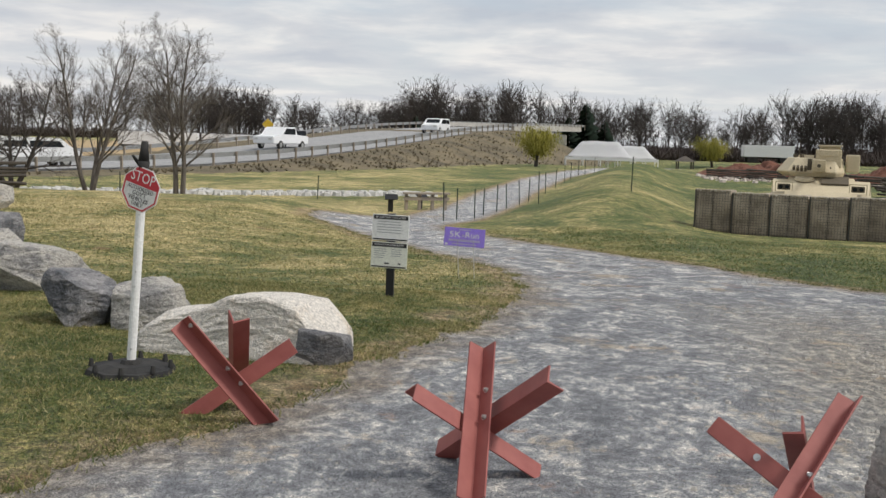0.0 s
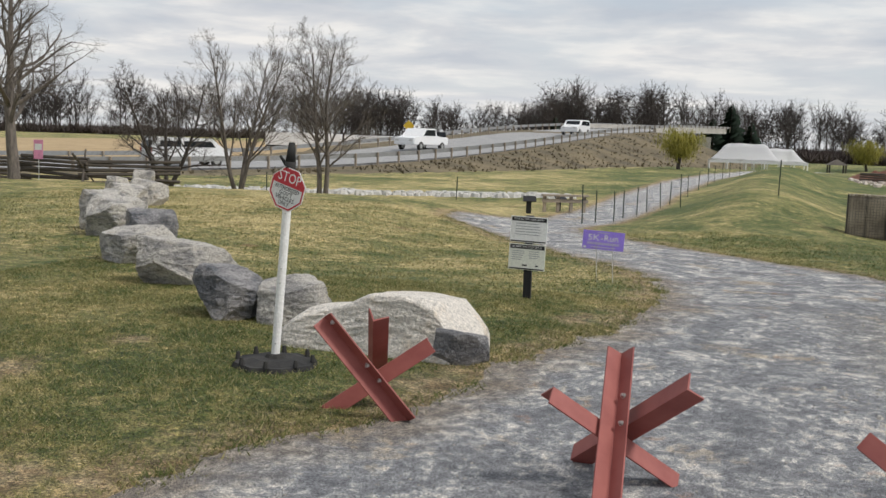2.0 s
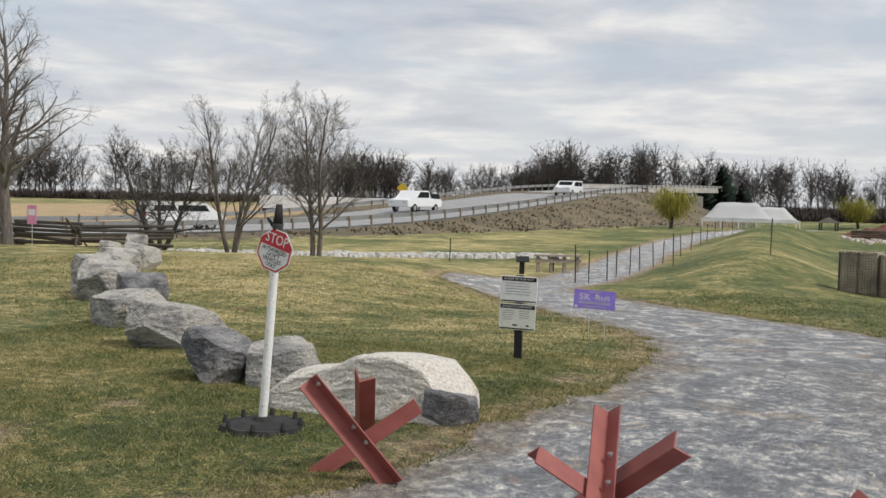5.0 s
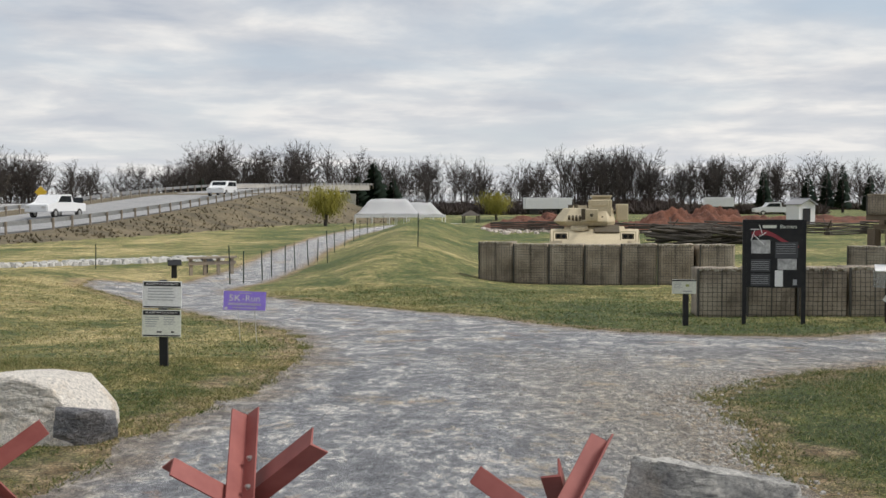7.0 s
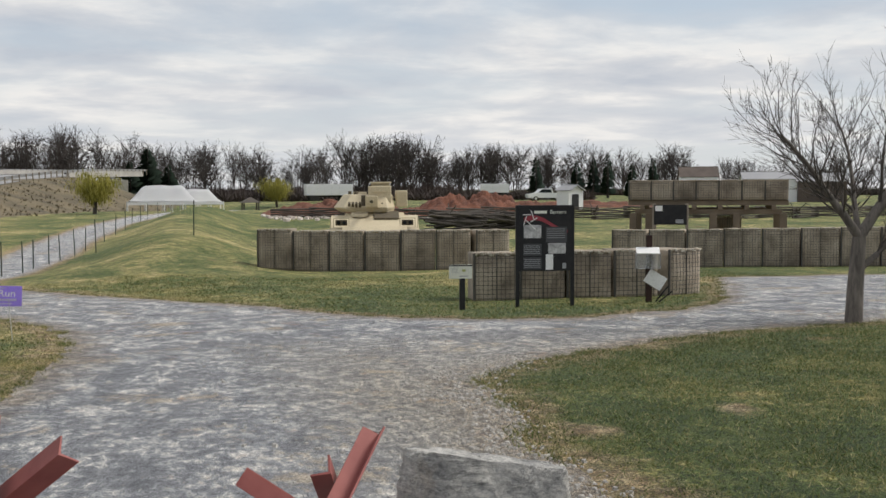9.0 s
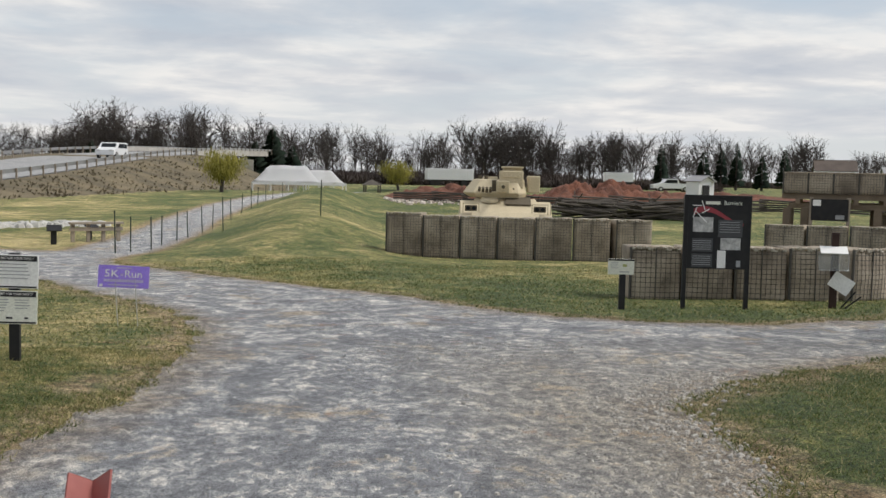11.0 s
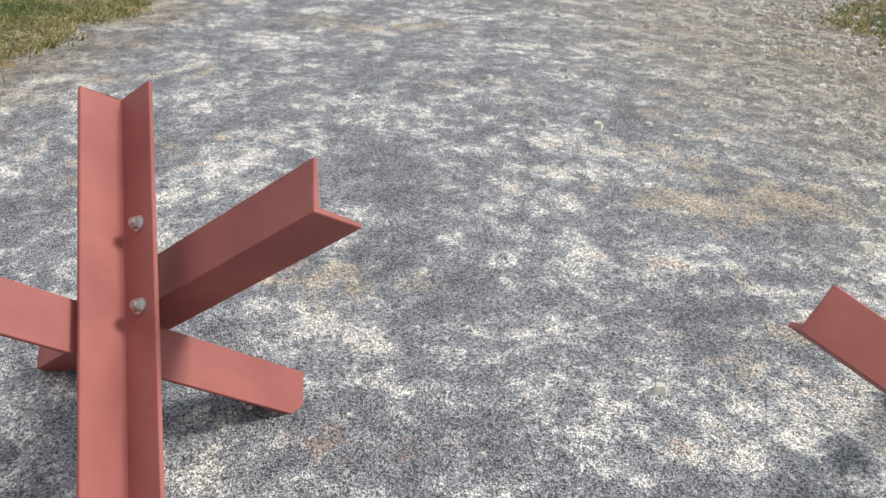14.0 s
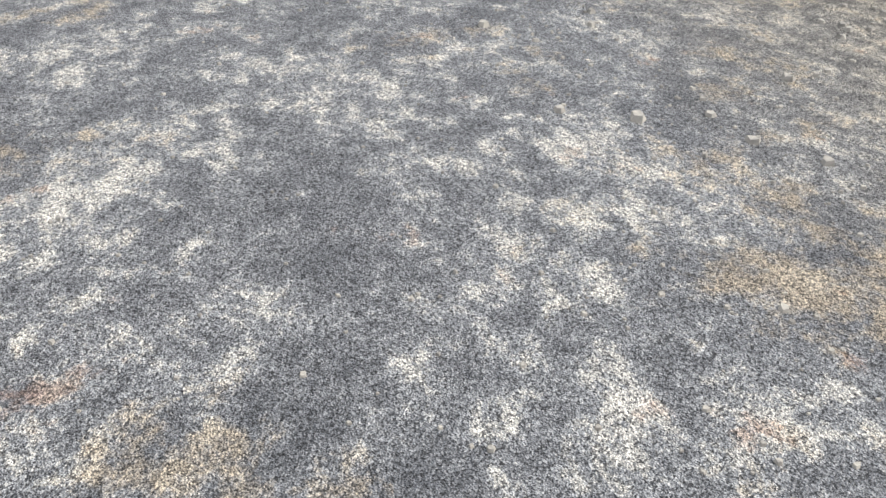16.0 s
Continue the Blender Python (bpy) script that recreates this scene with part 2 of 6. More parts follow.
def make_bark(name, c, c2):
    a = Mat(name, 0.95)
    v = a.where(False)
    st = a.node("ShaderNodeMapping")
    st.inputs["Scale"].default_value = (1.0, 1.0, 0.22)
    a.l.new(v, st.inputs["Vector"])
    n = a.noise(st.outputs[0], 14, 5, 0.65)
    a.base(a.ramp(n, (0.35, c2), (0.65, c))).bump(n, 0.8, 0.02)
    return a.m


def make_dirt(name, c, c2, scale=0.5):
    a = Mat(name, 0.95)
    v = a.where(False)
    n = a.noise(v, scale, 7, 0.65, 0.4)
    g = a.noise(v, 9, 4, 0.65)
    a.base(a.mix(0.5, a.ramp(n, (0.36, c2), (0.62, c)), a.ramp(g, (0.3, (0.5, 0.5, 0.5)), (0.7, (1.2, 1.2, 1.2))), "MULTIPLY")).bump(g, 0.8, 0.08)
    return a.m


TURF, BLADES, GRAVEL = make_turf(), make_blades(), make_gravel()
ROCK_PALE = make_rock("pale_limestone", (0.80, 0.75, 0.68), (0.56, 0.53, 0.48), 0.41)
ROCK_GREY = make_rock("grey_limestone", (0.50, 0.475, 0.435), (0.17, 0.17, 0.175), 0.46)
ROCK_DARK = make_rock("dark_limestone", (0.32, 0.31, 0.31), (0.12, 0.125, 0.14), 0.50)
ROCK_BLOCK = make_rock("lichened_limestone", (0.62, 0.60, 0.56), (0.19, 0.19, 0.19), 0.48)
CLOTH, PRIMER = make_mesh_cloth(), make_primer()
RIM = simple("frayed_pale_cloth", (0.52, 0.48, 0.41), (0.30, 0.27, 0.22), scale=14, rough=0.95, bump=0.5, local=False)
WIRE = simple("galvanised_wire", (0.10, 0.095, 0.085), rough=0.6, metal=0.5)
STEEL = simple("zinc_steel", (0.62, 0.62, 0.60), rough=0.35, metal=0.9, fine=120)
WHITE = simple("white_plastic", (0.82, 0.82, 0.80), (0.74, 0.74, 0.72), rough=0.45)
SIGN_WHITE = simple("sign_white", (0.80, 0.80, 0.78), (0.74, 0.74, 0.73), rough=0.5, bump=0.05)
SIGN_CREAM = simple("sign_cream", (0.74, 0.75, 0.66), (0.70, 0.71, 0.62), rough=0.5, bump=0.05)
RED = simple("sign_red", (0.55, 0.035, 0.05), (0.48, 0.03, 0.045), rough=0.5, bump=0.05)
INK = simple("dark_ink", (0.03, 0.03, 0.033), rough=0.6, bump=0.05)
GREY_INK = simple("grey_ink", (0.33, 0.34, 0.35), rough=0.6, bump=0.05)
BLACK_RUBBER = simple("black_rubber", (0.030, 0.030, 0.030), (0.055, 0.052, 0.048), rough=0.8, bump=0.4)
BLACK_PAINT = simple("black_paint", (0.018, 0.018, 0.02), (0.03, 0.03, 0.03), rough=0.5)
PURPLE = simple("purple_print", (0.52, 0.40, 0.94), (0.48, 0.37, 0.90), rough=0.45, bump=0.03)
LILAC = simple("lilac_print", (0.74, 0.70, 0.9), rough=0.45, bump=0.03)
PINK = simple("pink_print", (0.75, 0.30, 0.48), rough=0.5, bump=0.03)
TAN_PAINT = simple("desert_tan_paint", (0.56, 0.48, 0.33), (0.47, 0.40, 0.27), scale=1.2, rough=0.7, fine=25)
# tan with shade put into the colour for recesses; also the dark steel parts
TAN_DARK = simple("shadowed_tan_steel", (0.11, 0.09, 0.06), rough=0.8)
WOOD_GREY = simple("weathered_wood", (0.33, 0.28, 0.22), (0.20, 0.17, 0.14), scale=3, rough=0.9, bump=0.5)
WOOD_DARK = simple("dark_weathered_wood", (0.10, 0.085, 0.07), (0.055, 0.048, 0.042), scale=3, rough=0.9, bump=0.5, local=False)
POST_GREEN = simple("dark_green_post", (0.035, 0.05, 0.04), rough=0.6)
ASPHALT = make_dirt("asphalt", (0.36, 0.36, 0.36), (0.29, 0.29, 0.29), 0.8)
CONCRETE = make_dirt("concrete", (0.50, 0.48, 0.44), (0.38, 0.36, 0.33), 0.6)
RAIL_STEEL = simple("guardrail_steel", (0.36, 0.37, 0.37), (0.27, 0.27, 0.27), rough=0.5, metal=0.6, local=False)
BANK = make_dirt("dry_bank_grass", (0.20, 0.16, 0.095), (0.095, 0.078, 0.047), 0.35)
RED_EARTH = make_dirt("red_earth", (0.20, 0.08, 0.048), (0.095, 0.04, 0.027), 0.9)
RIPRAP = simple("riprap_stone", (0.55, 0.54, 0.51), (0.38, 0.37, 0.36), local=False, rough=0.9)
STONE_CHIP = simple("stone_chips", (0.50, 0.47, 0.42), (0.17, 0.165, 0.16), scale=20, local=False, rough=0.9)
BARK = make_bark("grey_bark", (0.19, 0.165, 0.145), (0.085, 0.073, 0.064))
BARK_DARK = make_bark("dark_bark", (0.095, 0.08, 0.07), (0.045, 0.038, 0.034))
FAR_WOOD = simple("far_bare_wood", (0.066, 0.055, 0.050), (0.034, 0.029, 0.028), scale=0.05, rough=0.95, local=False, fine=0.4)
THICKET = simple("far_brown_thicket", (0.078, 0.058, 0.050), (0.036, 0.029, 0.027), scale=0.07, rough=0.95, local=False, fine=0.5)
WILLOW_LEAF = simple("spring_willow_shoots", (0.33, 0.30, 0.055), (0.22, 0.21, 0.04), scale=0.7, rough=0.8, local=False)
PINE_NEEDLE = simple("pine_needles", (0.022, 0.038, 0.024), (0.013, 0.022, 0.015), scale=0.5, rough=0.9, local=False)
TENT_WHITE = simple("white_tent_vinyl", (0.84, 0.84, 0.85), (0.78, 0.79, 0.81), scale=0.4, rough=0.55)
CAR_WHITE = simple("white_car_paint", (0.78, 0.79, 0.80), (0.74, 0.75, 0.76), rough=0.25, bump=0.02)
CAR_SILVER = simple("silver_car_paint", (0.46, 0.47, 0.48), (0.42, 0.43, 0.44), rough=0.3, metal=0.4, bump=0.02)
CAR_GLASS = simple("tinted_glass", (0.02, 0.024, 0.028), rough=0.08, bump=0.0)
LAMP_RED = simple("red_lamp_lens", (0.45, 0.02, 0.02), rough=0.2, bump=0.0)
YELLOW = simple("yellow_sign_paint", (0.75, 0.50, 0.03), rough=0.5)
BARN_BROWN = simple("barn_boards", (0.11, 0.085, 0.07), (0.065, 0.05, 0.043), scale=0.6, rough=0.9, local=False)
ROOF_GREY = simple("grey_roofing", (0.33, 0.33, 0.34), (0.26, 0.26, 0.27), scale=0.4, rough=0.7, local=False)
# platform timber; the shade beneath the deck is put into its colour
HESCO_TIMBER = simple("shaded_tan_timber", (0.20, 0.155, 0.11), (0.12, 0.095, 0.07), scale=2, rough=0.9, bump=0.4)
STRAW = make_dirt("stubble_field", (0.46, 0.34, 0.19), (0.36, 0.26, 0.14), 0.3)

for thin, share in ((PURPLE, 0.6), (LILAC, 0.5), (TENT_WHITE, 0.12), (WILLOW_LEAF, 0.4), (BLADES, 0.35)):
    let_through(thin, share)

# ---- mesh helpers ----


def thing(name, label, category, at=None, group="", kind=""):
    ob = new(name)
    if at is not None:
        ob.matrix_world = at
    return tagged(ob, label, category, group, kind)


def mesh_of(name, bm, material, smooth=False):
    me = bpy.data.meshes.new(name)
    bmesh.ops.recalc_face_normals(bm, faces=bm.faces[:])
    bm.to_mesh(me)
    bm.free()
    me.materials.append(material)
    if smooth:
        me.polygons.foreach_set("use_smooth", [True] * len(me.polygons))
    return me


def part(name, bm, material, parent=None, label="", at=None, smooth=False):
    me = bm if isinstance(bm, bpy.types.Mesh) else mesh_of(name, bm, material, smooth)
    ob = new(name, me)
    if parent is not None:
        ob.parent = parent
    if at is not None:
        ob.matrix_basis = at
    return tagged(ob, label)


def from_arrays(name, verts, faces, material, smooth=False):
    me = bpy.data.meshes.new(name)
    me.from_pydata(verts, [], faces)
    me.materials.append(material)
    if smooth:
        me.polygons.foreach_set("use_smooth", [True] * len(me.polygons))
    me.update()
    return me


def triangles(name, verts, faces, material):
    """A mesh of loose triangles from arrays."""
    me = bpy.data.meshes.new(name)
    me.vertices.add(len(verts))
    me.vertices.foreach_set("co", np.asarray(verts, np.float32).ravel())
    me.loops.add(len(faces) * 3)
    me.loops.foreach_set("vertex_index", np.asarray(faces, np.int32).ravel())
    me.polygons.add(len(faces))
    me.polygons.foreach_set("loop_start", np.arange(0, len(faces) * 3, 3, dtype=np.int32))
    me.materials.append(material)
    me.update(calc_edges=True)
    return me


def add_box(bm, sx, sy, sz, m=None, bev=0.0):
    """A box of full sizes about its centre."""
    r = bmesh.ops.create_cube(bm, size=1.0, matrix=(m or Matrix()) @ Matrix.Diagonal((sx, sy, sz, 1)))
    if bev:
        es = list({e for v in r["verts"] for e in v.link_edges})
        bmesh.ops.bevel(bm, geom=es, offset=bev, segments=2, affect="EDGES", profile=0.6)
    return bm


def box(sx, sy, sz, m=None, bev=0.0):
    return add_box(bmesh.new(), sx, sy, sz, m, bev)


def add_cyl(bm, r1, r2, h, seg=12, m=None):
    """A cylinder or cone from z = 0 to h."""
    bmesh.ops.create_cone(bm, cap_ends=True, segments=seg, radius1=r1, radius2=r2, depth=h, matrix=(m or Matrix()) @ pose(0, 0, h / 2))
    return bm


def cyl(r1, r2, h, seg=12, m=None):
    return add_cyl(bmesh.new(), r1, r2, h, seg, m)


def between(a, b):
    """A pose at a whose z axis points to b."""
    a, b = Vector(a), Vector(b)
    return Matrix.Translation(a) @ (b - a).to_track_quat("Z", "Y").to_matrix().to_4x4()


def prism(poly, depth, m=None):
    """A flat outline in x, z, given thickness along y."""
    bm = bmesh.new()
    lo = [bm.verts.new((x, -depth / 2, z)) for x, z in poly]
    hi = [bm.verts.new((x, depth / 2, z)) for x, z in poly]
    bm.faces.new(lo)
    bm.faces.new(hi[::-1])
    for i in range(len(poly)):
        j = (i + 1) % len(poly)
        bm.faces.new((lo[j], lo[i], hi[i], hi[j]))
    if m is not None:
        bmesh.ops.transform(bm, matrix=m, verts=bm.verts[:])
    return bm


def lettering(name, text, size, material, parent, at, depth=0.0008, align="CENTER", wide=None):
    """Raised letters as a mesh, facing -y, on the plane y = 0 of at."""
    cu = bpy.data.curves.new(name, "FONT")
    cu.body, cu.size, cu.extrude, cu.align_x, cu.align_y = text, size, depth, align, "CENTER"
    cu.resolution_u = 2
    tmp = bpy.data.objects.new(name, cu)
    scene.collection.objects.link(tmp)
    me = bpy.data.meshes.new_from_object(tmp.evaluated_get(bpy.context.evaluated_depsgraph_get()))
    bpy.data.objects.remove(tmp)
    me.name = name
    me.materials.clear()
    me.materials.append(material)
    xs = [v.co.x for v in me.vertices]
    if wide and xs:
        k = wide / (max(xs) - min(xs))
        me.transform(Matrix.Diagonal((k, 1, 1, 1)))
    ob = new(name, me)
    ob.parent = parent
    ob.matrix_basis = at @ pose(0, 0, 0, 90)
    return ob


# ---- lie of the land ----
ROAD = [(-120, 12, -1.3), (-60, 33, -1.1), (-37, 45, -0.95), (-27, 51.5, -0.75), (-20, 62.5, -0.35), (-15, 74, 0.35), (-10.3, 92, 1.55), (-6, 115, 2.95), (0.5, 140, 3.9), (8, 165, 4.3)]
PATH_MID = [(-3.4, 26), (-2.6, 31), (-1.9, 37), (-1.1, 47), (0.9, 63), (4.0, 77), (9.5, 90), (17, 104)]


def sstep(a, b, v):
    v = np.clip((np.asarray(v, float) - a) / (b - a), 0, 1)
    return v * v * (3 - 2 * v)


def to_line(x, y, line):
    """Distance to a polyline, the height there and the side (positive: to its right)."""
    x, y = np.asarray(x, float), np.asarray(y, float)
    best, hz, side = np.full(x.shape, 1e9), np.zeros(x.shape), np.zeros(x.shape)
    for a, b in zip(line, line[1:]):
        dx, dy = b[0] - a[0], b[1] - a[1]
        t = np.clip(((x - a[0]) * dx + (y - a[1]) * dy) / (dx * dx + dy * dy), 0, 1)
        px, py = a[0] + t * dx, a[1] + t * dy
        d = np.hypot(x - px, y - py)
        s = (x - a[0]) * dy - (y - a[1]) * dx
        near = d < best
        z = a[2] + t * (b[2] - a[2]) if len(a) > 2 else 0 * t
        best, hz, side = np.where(near, d, best), np.where(near, z, hz), np.where(near, np.sign(s), side)
    return best, hz, side


def ground(x, y):
    x, y = np.asarray(x, float), np.asarray(y, float)
    level = sstep(3, 8, -x) * (1 - sstep(27, 33, y))
    z = -0.036 * np.clip(y - 5, 0, 25) * (1 - 0.78 * level)
    z = z + 0.016 * np.clip(y - 40, 0, 45)
    z = z + 0.004 * np.clip(y - 90, 0, 300)
    # crown of the lawn and of the berm beside the path
    z = z + 0.12 * np.exp(-((x + 2.5) / 2.5) ** 2 - ((y - 8.5) / 2.0) ** 2)
    mid = np.interp(y, [p[1] for p in PATH_MID], [p[0] for p in PATH_MID])
    z = z + 1.05 * np.exp(-((x - mid - 5.2) / 2.5) ** 2) * sstep(19, 36, y) * (1 - sstep(66, 84, y))
    z = z - 1.5 * np.exp(-((x - 8) / 12) ** 2 - ((y - 109) / 8) ** 2)
    d, rz, side = to_line(x, y, ROAD)
    slope = 3.0 + 2.6 * np.clip(rz - z, 0, 9)
    bank = np.where(side < 0, 1 - sstep(13.5, 30, d), 1 - sstep(0.6, 1.0 + slope, d))
    bank = bank * (1 - sstep(128, 131, y))
    z = z * (1 - bank) + (rz - 0.06) * bank
    # small unevenness
    z = z + 0.012 * np.sin(1.7 * x + 0.6 * y) * np.cos(0.9 * y - 0.5 * x)
    return z


def gz(x, y):
    return float(ground(x, y))


# outline of the gravel, anticlockwise from the near left
GRAVEL_EDGE = [(-2.1, -8), (-2.1, 1.6), (-1.9, 2.5), (-1.4, 3.2), (-1.15, 4.0), (-0.95, 4.9), (-0.5, 6.2), (-0.1, 7.8), (0.05, 9.5), (0.04, 11.0), (-0.3, 13.0),
               (-1.25, 15.3), (-2.6, 18.2), (-4.2, 21.5), (-5.6, 23.6), (-5.9, 25.6), (-4.9, 27.4), (-4.1, 30.5), (-3.3, 37), (-2.5, 47), (-0.5, 63), (2.6, 77),
               (8.0, 91), (15.5, 105), (18.5, 103), (11, 89), (5.4, 77), (2.3, 63), (0.3, 47), (-0.5, 37), (-1.3, 31), (-2.3, 26.5), (-1.9, 23.6), (-0.4, 21.2), (1.4, 18.4),
               (2.9, 15.6), (3.9, 13.3), (4.7, 12.1), (5.6, 11.4), (7.0, 11.0), (8.6, 11.3), (10.4, 12.6), (12.2, 15.5), (14.2, 18.6), (17, 18.0), (24, 16), (40, 14),
               (40, 8), (24, 8.5), (10.5, 8.7), (8.6, 8.6), (6.0, 7.9), (4.4, 7.0), (3.5, 6.1), (3.3, 5.2), (3.05, 4.2), (2.9, 3.2), (3.0, 2.0), (3.2, -8)]


def inside(x, y, poly):
    x, y = np.asarray(x, float), np.asarray(y, float)
    c = np.zeros(x.shape, bool)
    for (x1, y1), (x2, y2) in zip(poly, poly[1:] + poly[:1]):
        hit = ((y1 > y) != (y2 > y)) & (x < (x2 - x1) * (y - y1) / ((y2 - y1) or 1e-9) + x1)
        c ^= hit
    return c


def uneven(line):
    """The outline in short steps, worn unevenly."""
    out = []
    for (ax, ay), (bx, by) in zip(line, line[1:] + line[:1]):
        n = max(1, int(math.hypot(bx - ax, by - ay) / 0.22)) if max(ay, by) < 30 else 3
        for i in range(n):
            x, y = ax + (bx - ax) * i / n, ay + (by - ay) * i / n
            k = 0.16 if y < 30 else 0.05
            out.append((x + k * noise.noise(Vector((x * 1.7, y * 1.7, 3))) + 0.5 * k * noise.noise(Vector((x * 5, y * 5, 7))),
                        y + k * noise.noise(Vector((x * 1.7, y * 1.7, 13))) + 0.5 * k * noise.noise(Vector((x * 5, y * 5, 17)))))
    return out


EDGE = uneven(GRAVEL_EDGE)


def on_gravel(x, y):
    return inside(x, y, EDGE)


def axis(lo, hi, step, end_lo, end_hi, grow=1.22):
    v = list(np.arange(lo, hi, step))
    s, p = step, v[-1]
    while p < end_hi:
        s *= grow
        p += s
        v.append(p)
    s, p, head = step, lo, []
    while p > end_lo:
        s *= grow
        p -= s
        head.append(p)
    return np.array(head[::-1] + v)


# bare scuffed patches in the turf: place and radius
BARE = [(-1.29, 4.16, 0.42), (-0.63, 7.20, 0.30), (-4.07, 3.48, 0.35), (-2.69, 1.72, 0.32), (-2.33, 1.79, 0.22), (-3.78, 4.67, 0.20), (-0.61, 7.47, 0.25), (2.93, 2.88, 0.36), (3.51, 4.02, 0.25), (4.78, 4.21, 0.20), (-1.40, 2.84, 0.20)]


def scuffed(x, y):
    """How far into a bare patch: under 1 inside."""
    k = np.full(np.shape(x), 9.0)
    for bx, by, r in BARE:
        k = np.minimum(k, np.hypot((x - bx), (y - by) * 0.8) / r)
    return k


def build_ground():
    xs, ys = axis(-9, 14, 0.12, -1500, 1500, 1.06), axis(-3, 26, 0.12, -1500, 3000, 1.035)
    X, Y = np.meshgrid(xs, ys)
    nx, ny = len(xs), len(ys)
    # draw the grid onto the outline of the gravel
    near, dist = np.full(X.shape, 1e9), np.full(X.shape, 0.9)
    SX, SY = X.copy(), Y.copy()
    cell = np.minimum(np.gradient(xs)[None, :], np.gradient(ys)[:, None] * 1.0) * np.ones_like(X)
    for (ax, ay), (bx, by) in zip(EDGE, EDGE[1:] + EDGE[:1]):
        i0, i1 = np.searchsorted(xs, min(ax, bx) - 0.9), np.searchsorted(xs, max(ax, bx) + 0.9)
        j0, j1 = np.searchsorted(ys, min(ay, by) - 0.9), np.searchsorted(ys, max(ay, by) + 0.9)
        if i1 <= i0 or j1 <= j0:
            continue
        w = (slice(j0, j1), slice(i0, i1))
        dx, dy = bx - ax, by - ay
        t = np.clip(((X[w] - ax) * dx + (Y[w] - ay) * dy) / max(1e-9, dx * dx + dy * dy), 0, 1)
        qx, qy = ax + t * dx, ay + t * dy
        d = np.hypot(X[w] - qx, Y[w] - qy)
        dist[w] = np.minimum(dist[w], d)
        hit = (d < near[w]) & (d < 0.5 * cell[w])
        near[w] = np.where(hit, d, near[w])
        SX[w], SY[w] = np.where(hit, qx, SX[w]), np.where(hit, qy, SY[w])
    X, Y = SX, SY
    dist = np.minimum(dist, 0.45 * scuffed(X, Y))
    Z = ground(X, Y)
    idx = np.arange(nx * ny).reshape(ny, nx)
    quads = np.stack([idx[:-1, :-1], idx[:-1, 1:], idx[1:, 1:], idx[1:, :-1]], -1).reshape(-1, 4)
    cx = (X[:-1, :-1] + X[1:, 1:] + X[1:, :-1] + X[:-1, 1:]).ravel() / 4
    cy = (Y[:-1, :-1] + Y[1:, 1:] + Y[1:, :-1] + Y[:-1, 1:]).ravel() / 4
    g = on_gravel(cx, cy)
    d, rz, side = to_line(cx, cy, ROAD)
    bank = (cy > 40) & (cy < 131) & (((side > 0) & (d < 4.5 + 2.4 * np.clip(rz + 0.4, 0, 9))) | ((side < 0) & (d < 40)))
    stub = (side < 0) & (d > 16) & (cx < -30) & (d < 75)
    verts = np.stack([X.ravel(), Y.ravel(), Z.ravel()], 1)
    out = []
    for name, sel, mt in (("ground", ~g & ~bank & ~stub, TURF), ("gravel_path", g, GRAVEL), ("embankment", bank & ~g & ~stub, BANK), ("stubble_field", stub & ~g, STRAW)):
        q = quads[sel]
        used, inv = np.unique(q, return_inverse=True)
        me = from_arrays(name, verts[used].tolist(), inv.reshape(-1, 4).tolist(), mt, True)
        me.attributes.new("edge", "FLOAT", "POINT").data.foreach_set("value", dist.ravel()[used].astype(np.float32))
        out.append(new(name, me))
    return out


land = build_ground()
tagged(land[0], "mown lawn of patchy green and straw-coloured grass", "ground", kind="structure")
tagged(land[1], "grey crushed-stone path with pale dusty patches", "path", kind="structure")
tagged(land[2], "roadside embankment covered with dry brown grass", "ground", kind="structure")
tagged(land[3], "straw-coloured stubble field beyond the highway", "ground", kind="structure")

# ---- steel hedgehogs ----


def angle_iron(length, w=0.095, th=0.009):
    """An L section along z, its corner on the axis, legs along +x and +y, centred."""
    poly = [(0, 0), (w, 0), (w, th), (th, th), (th, w), (0, w)]
    bm = bmesh.new()
    lo = [bm.verts.new((x, y, -length / 2)) for x, y in poly]
    hi = [bm.verts.new((x, y, length / 2)) for x, y in poly]
    bm.faces.new(lo[::-1])
    bm.faces.new(hi)
    for i in range(6):
        j = (i + 1) % 6
        bm.faces.new((lo[i], lo[j], hi[j], hi[i]))
    bmesh.ops.bevel(bm, geom=[e for e in bm.edges], offset=0.0015, segments=1, affect="EDGES")
    return bm


def bolt():
    bm = bmesh.new()
    add_cyl(bm, 0.015, 0.015, 0.0025, 16)
    add_cyl(bm, 0.0115, 0.0110, 0.010, 6, pose(0, 0, 0.0025))
    add_cyl(bm, 0.0065, 0.0065, 0.005, 10, pose(0, 0, 0.0125))
    return bm


BOLT = mesh_of("bolt", bolt(), STEEL)


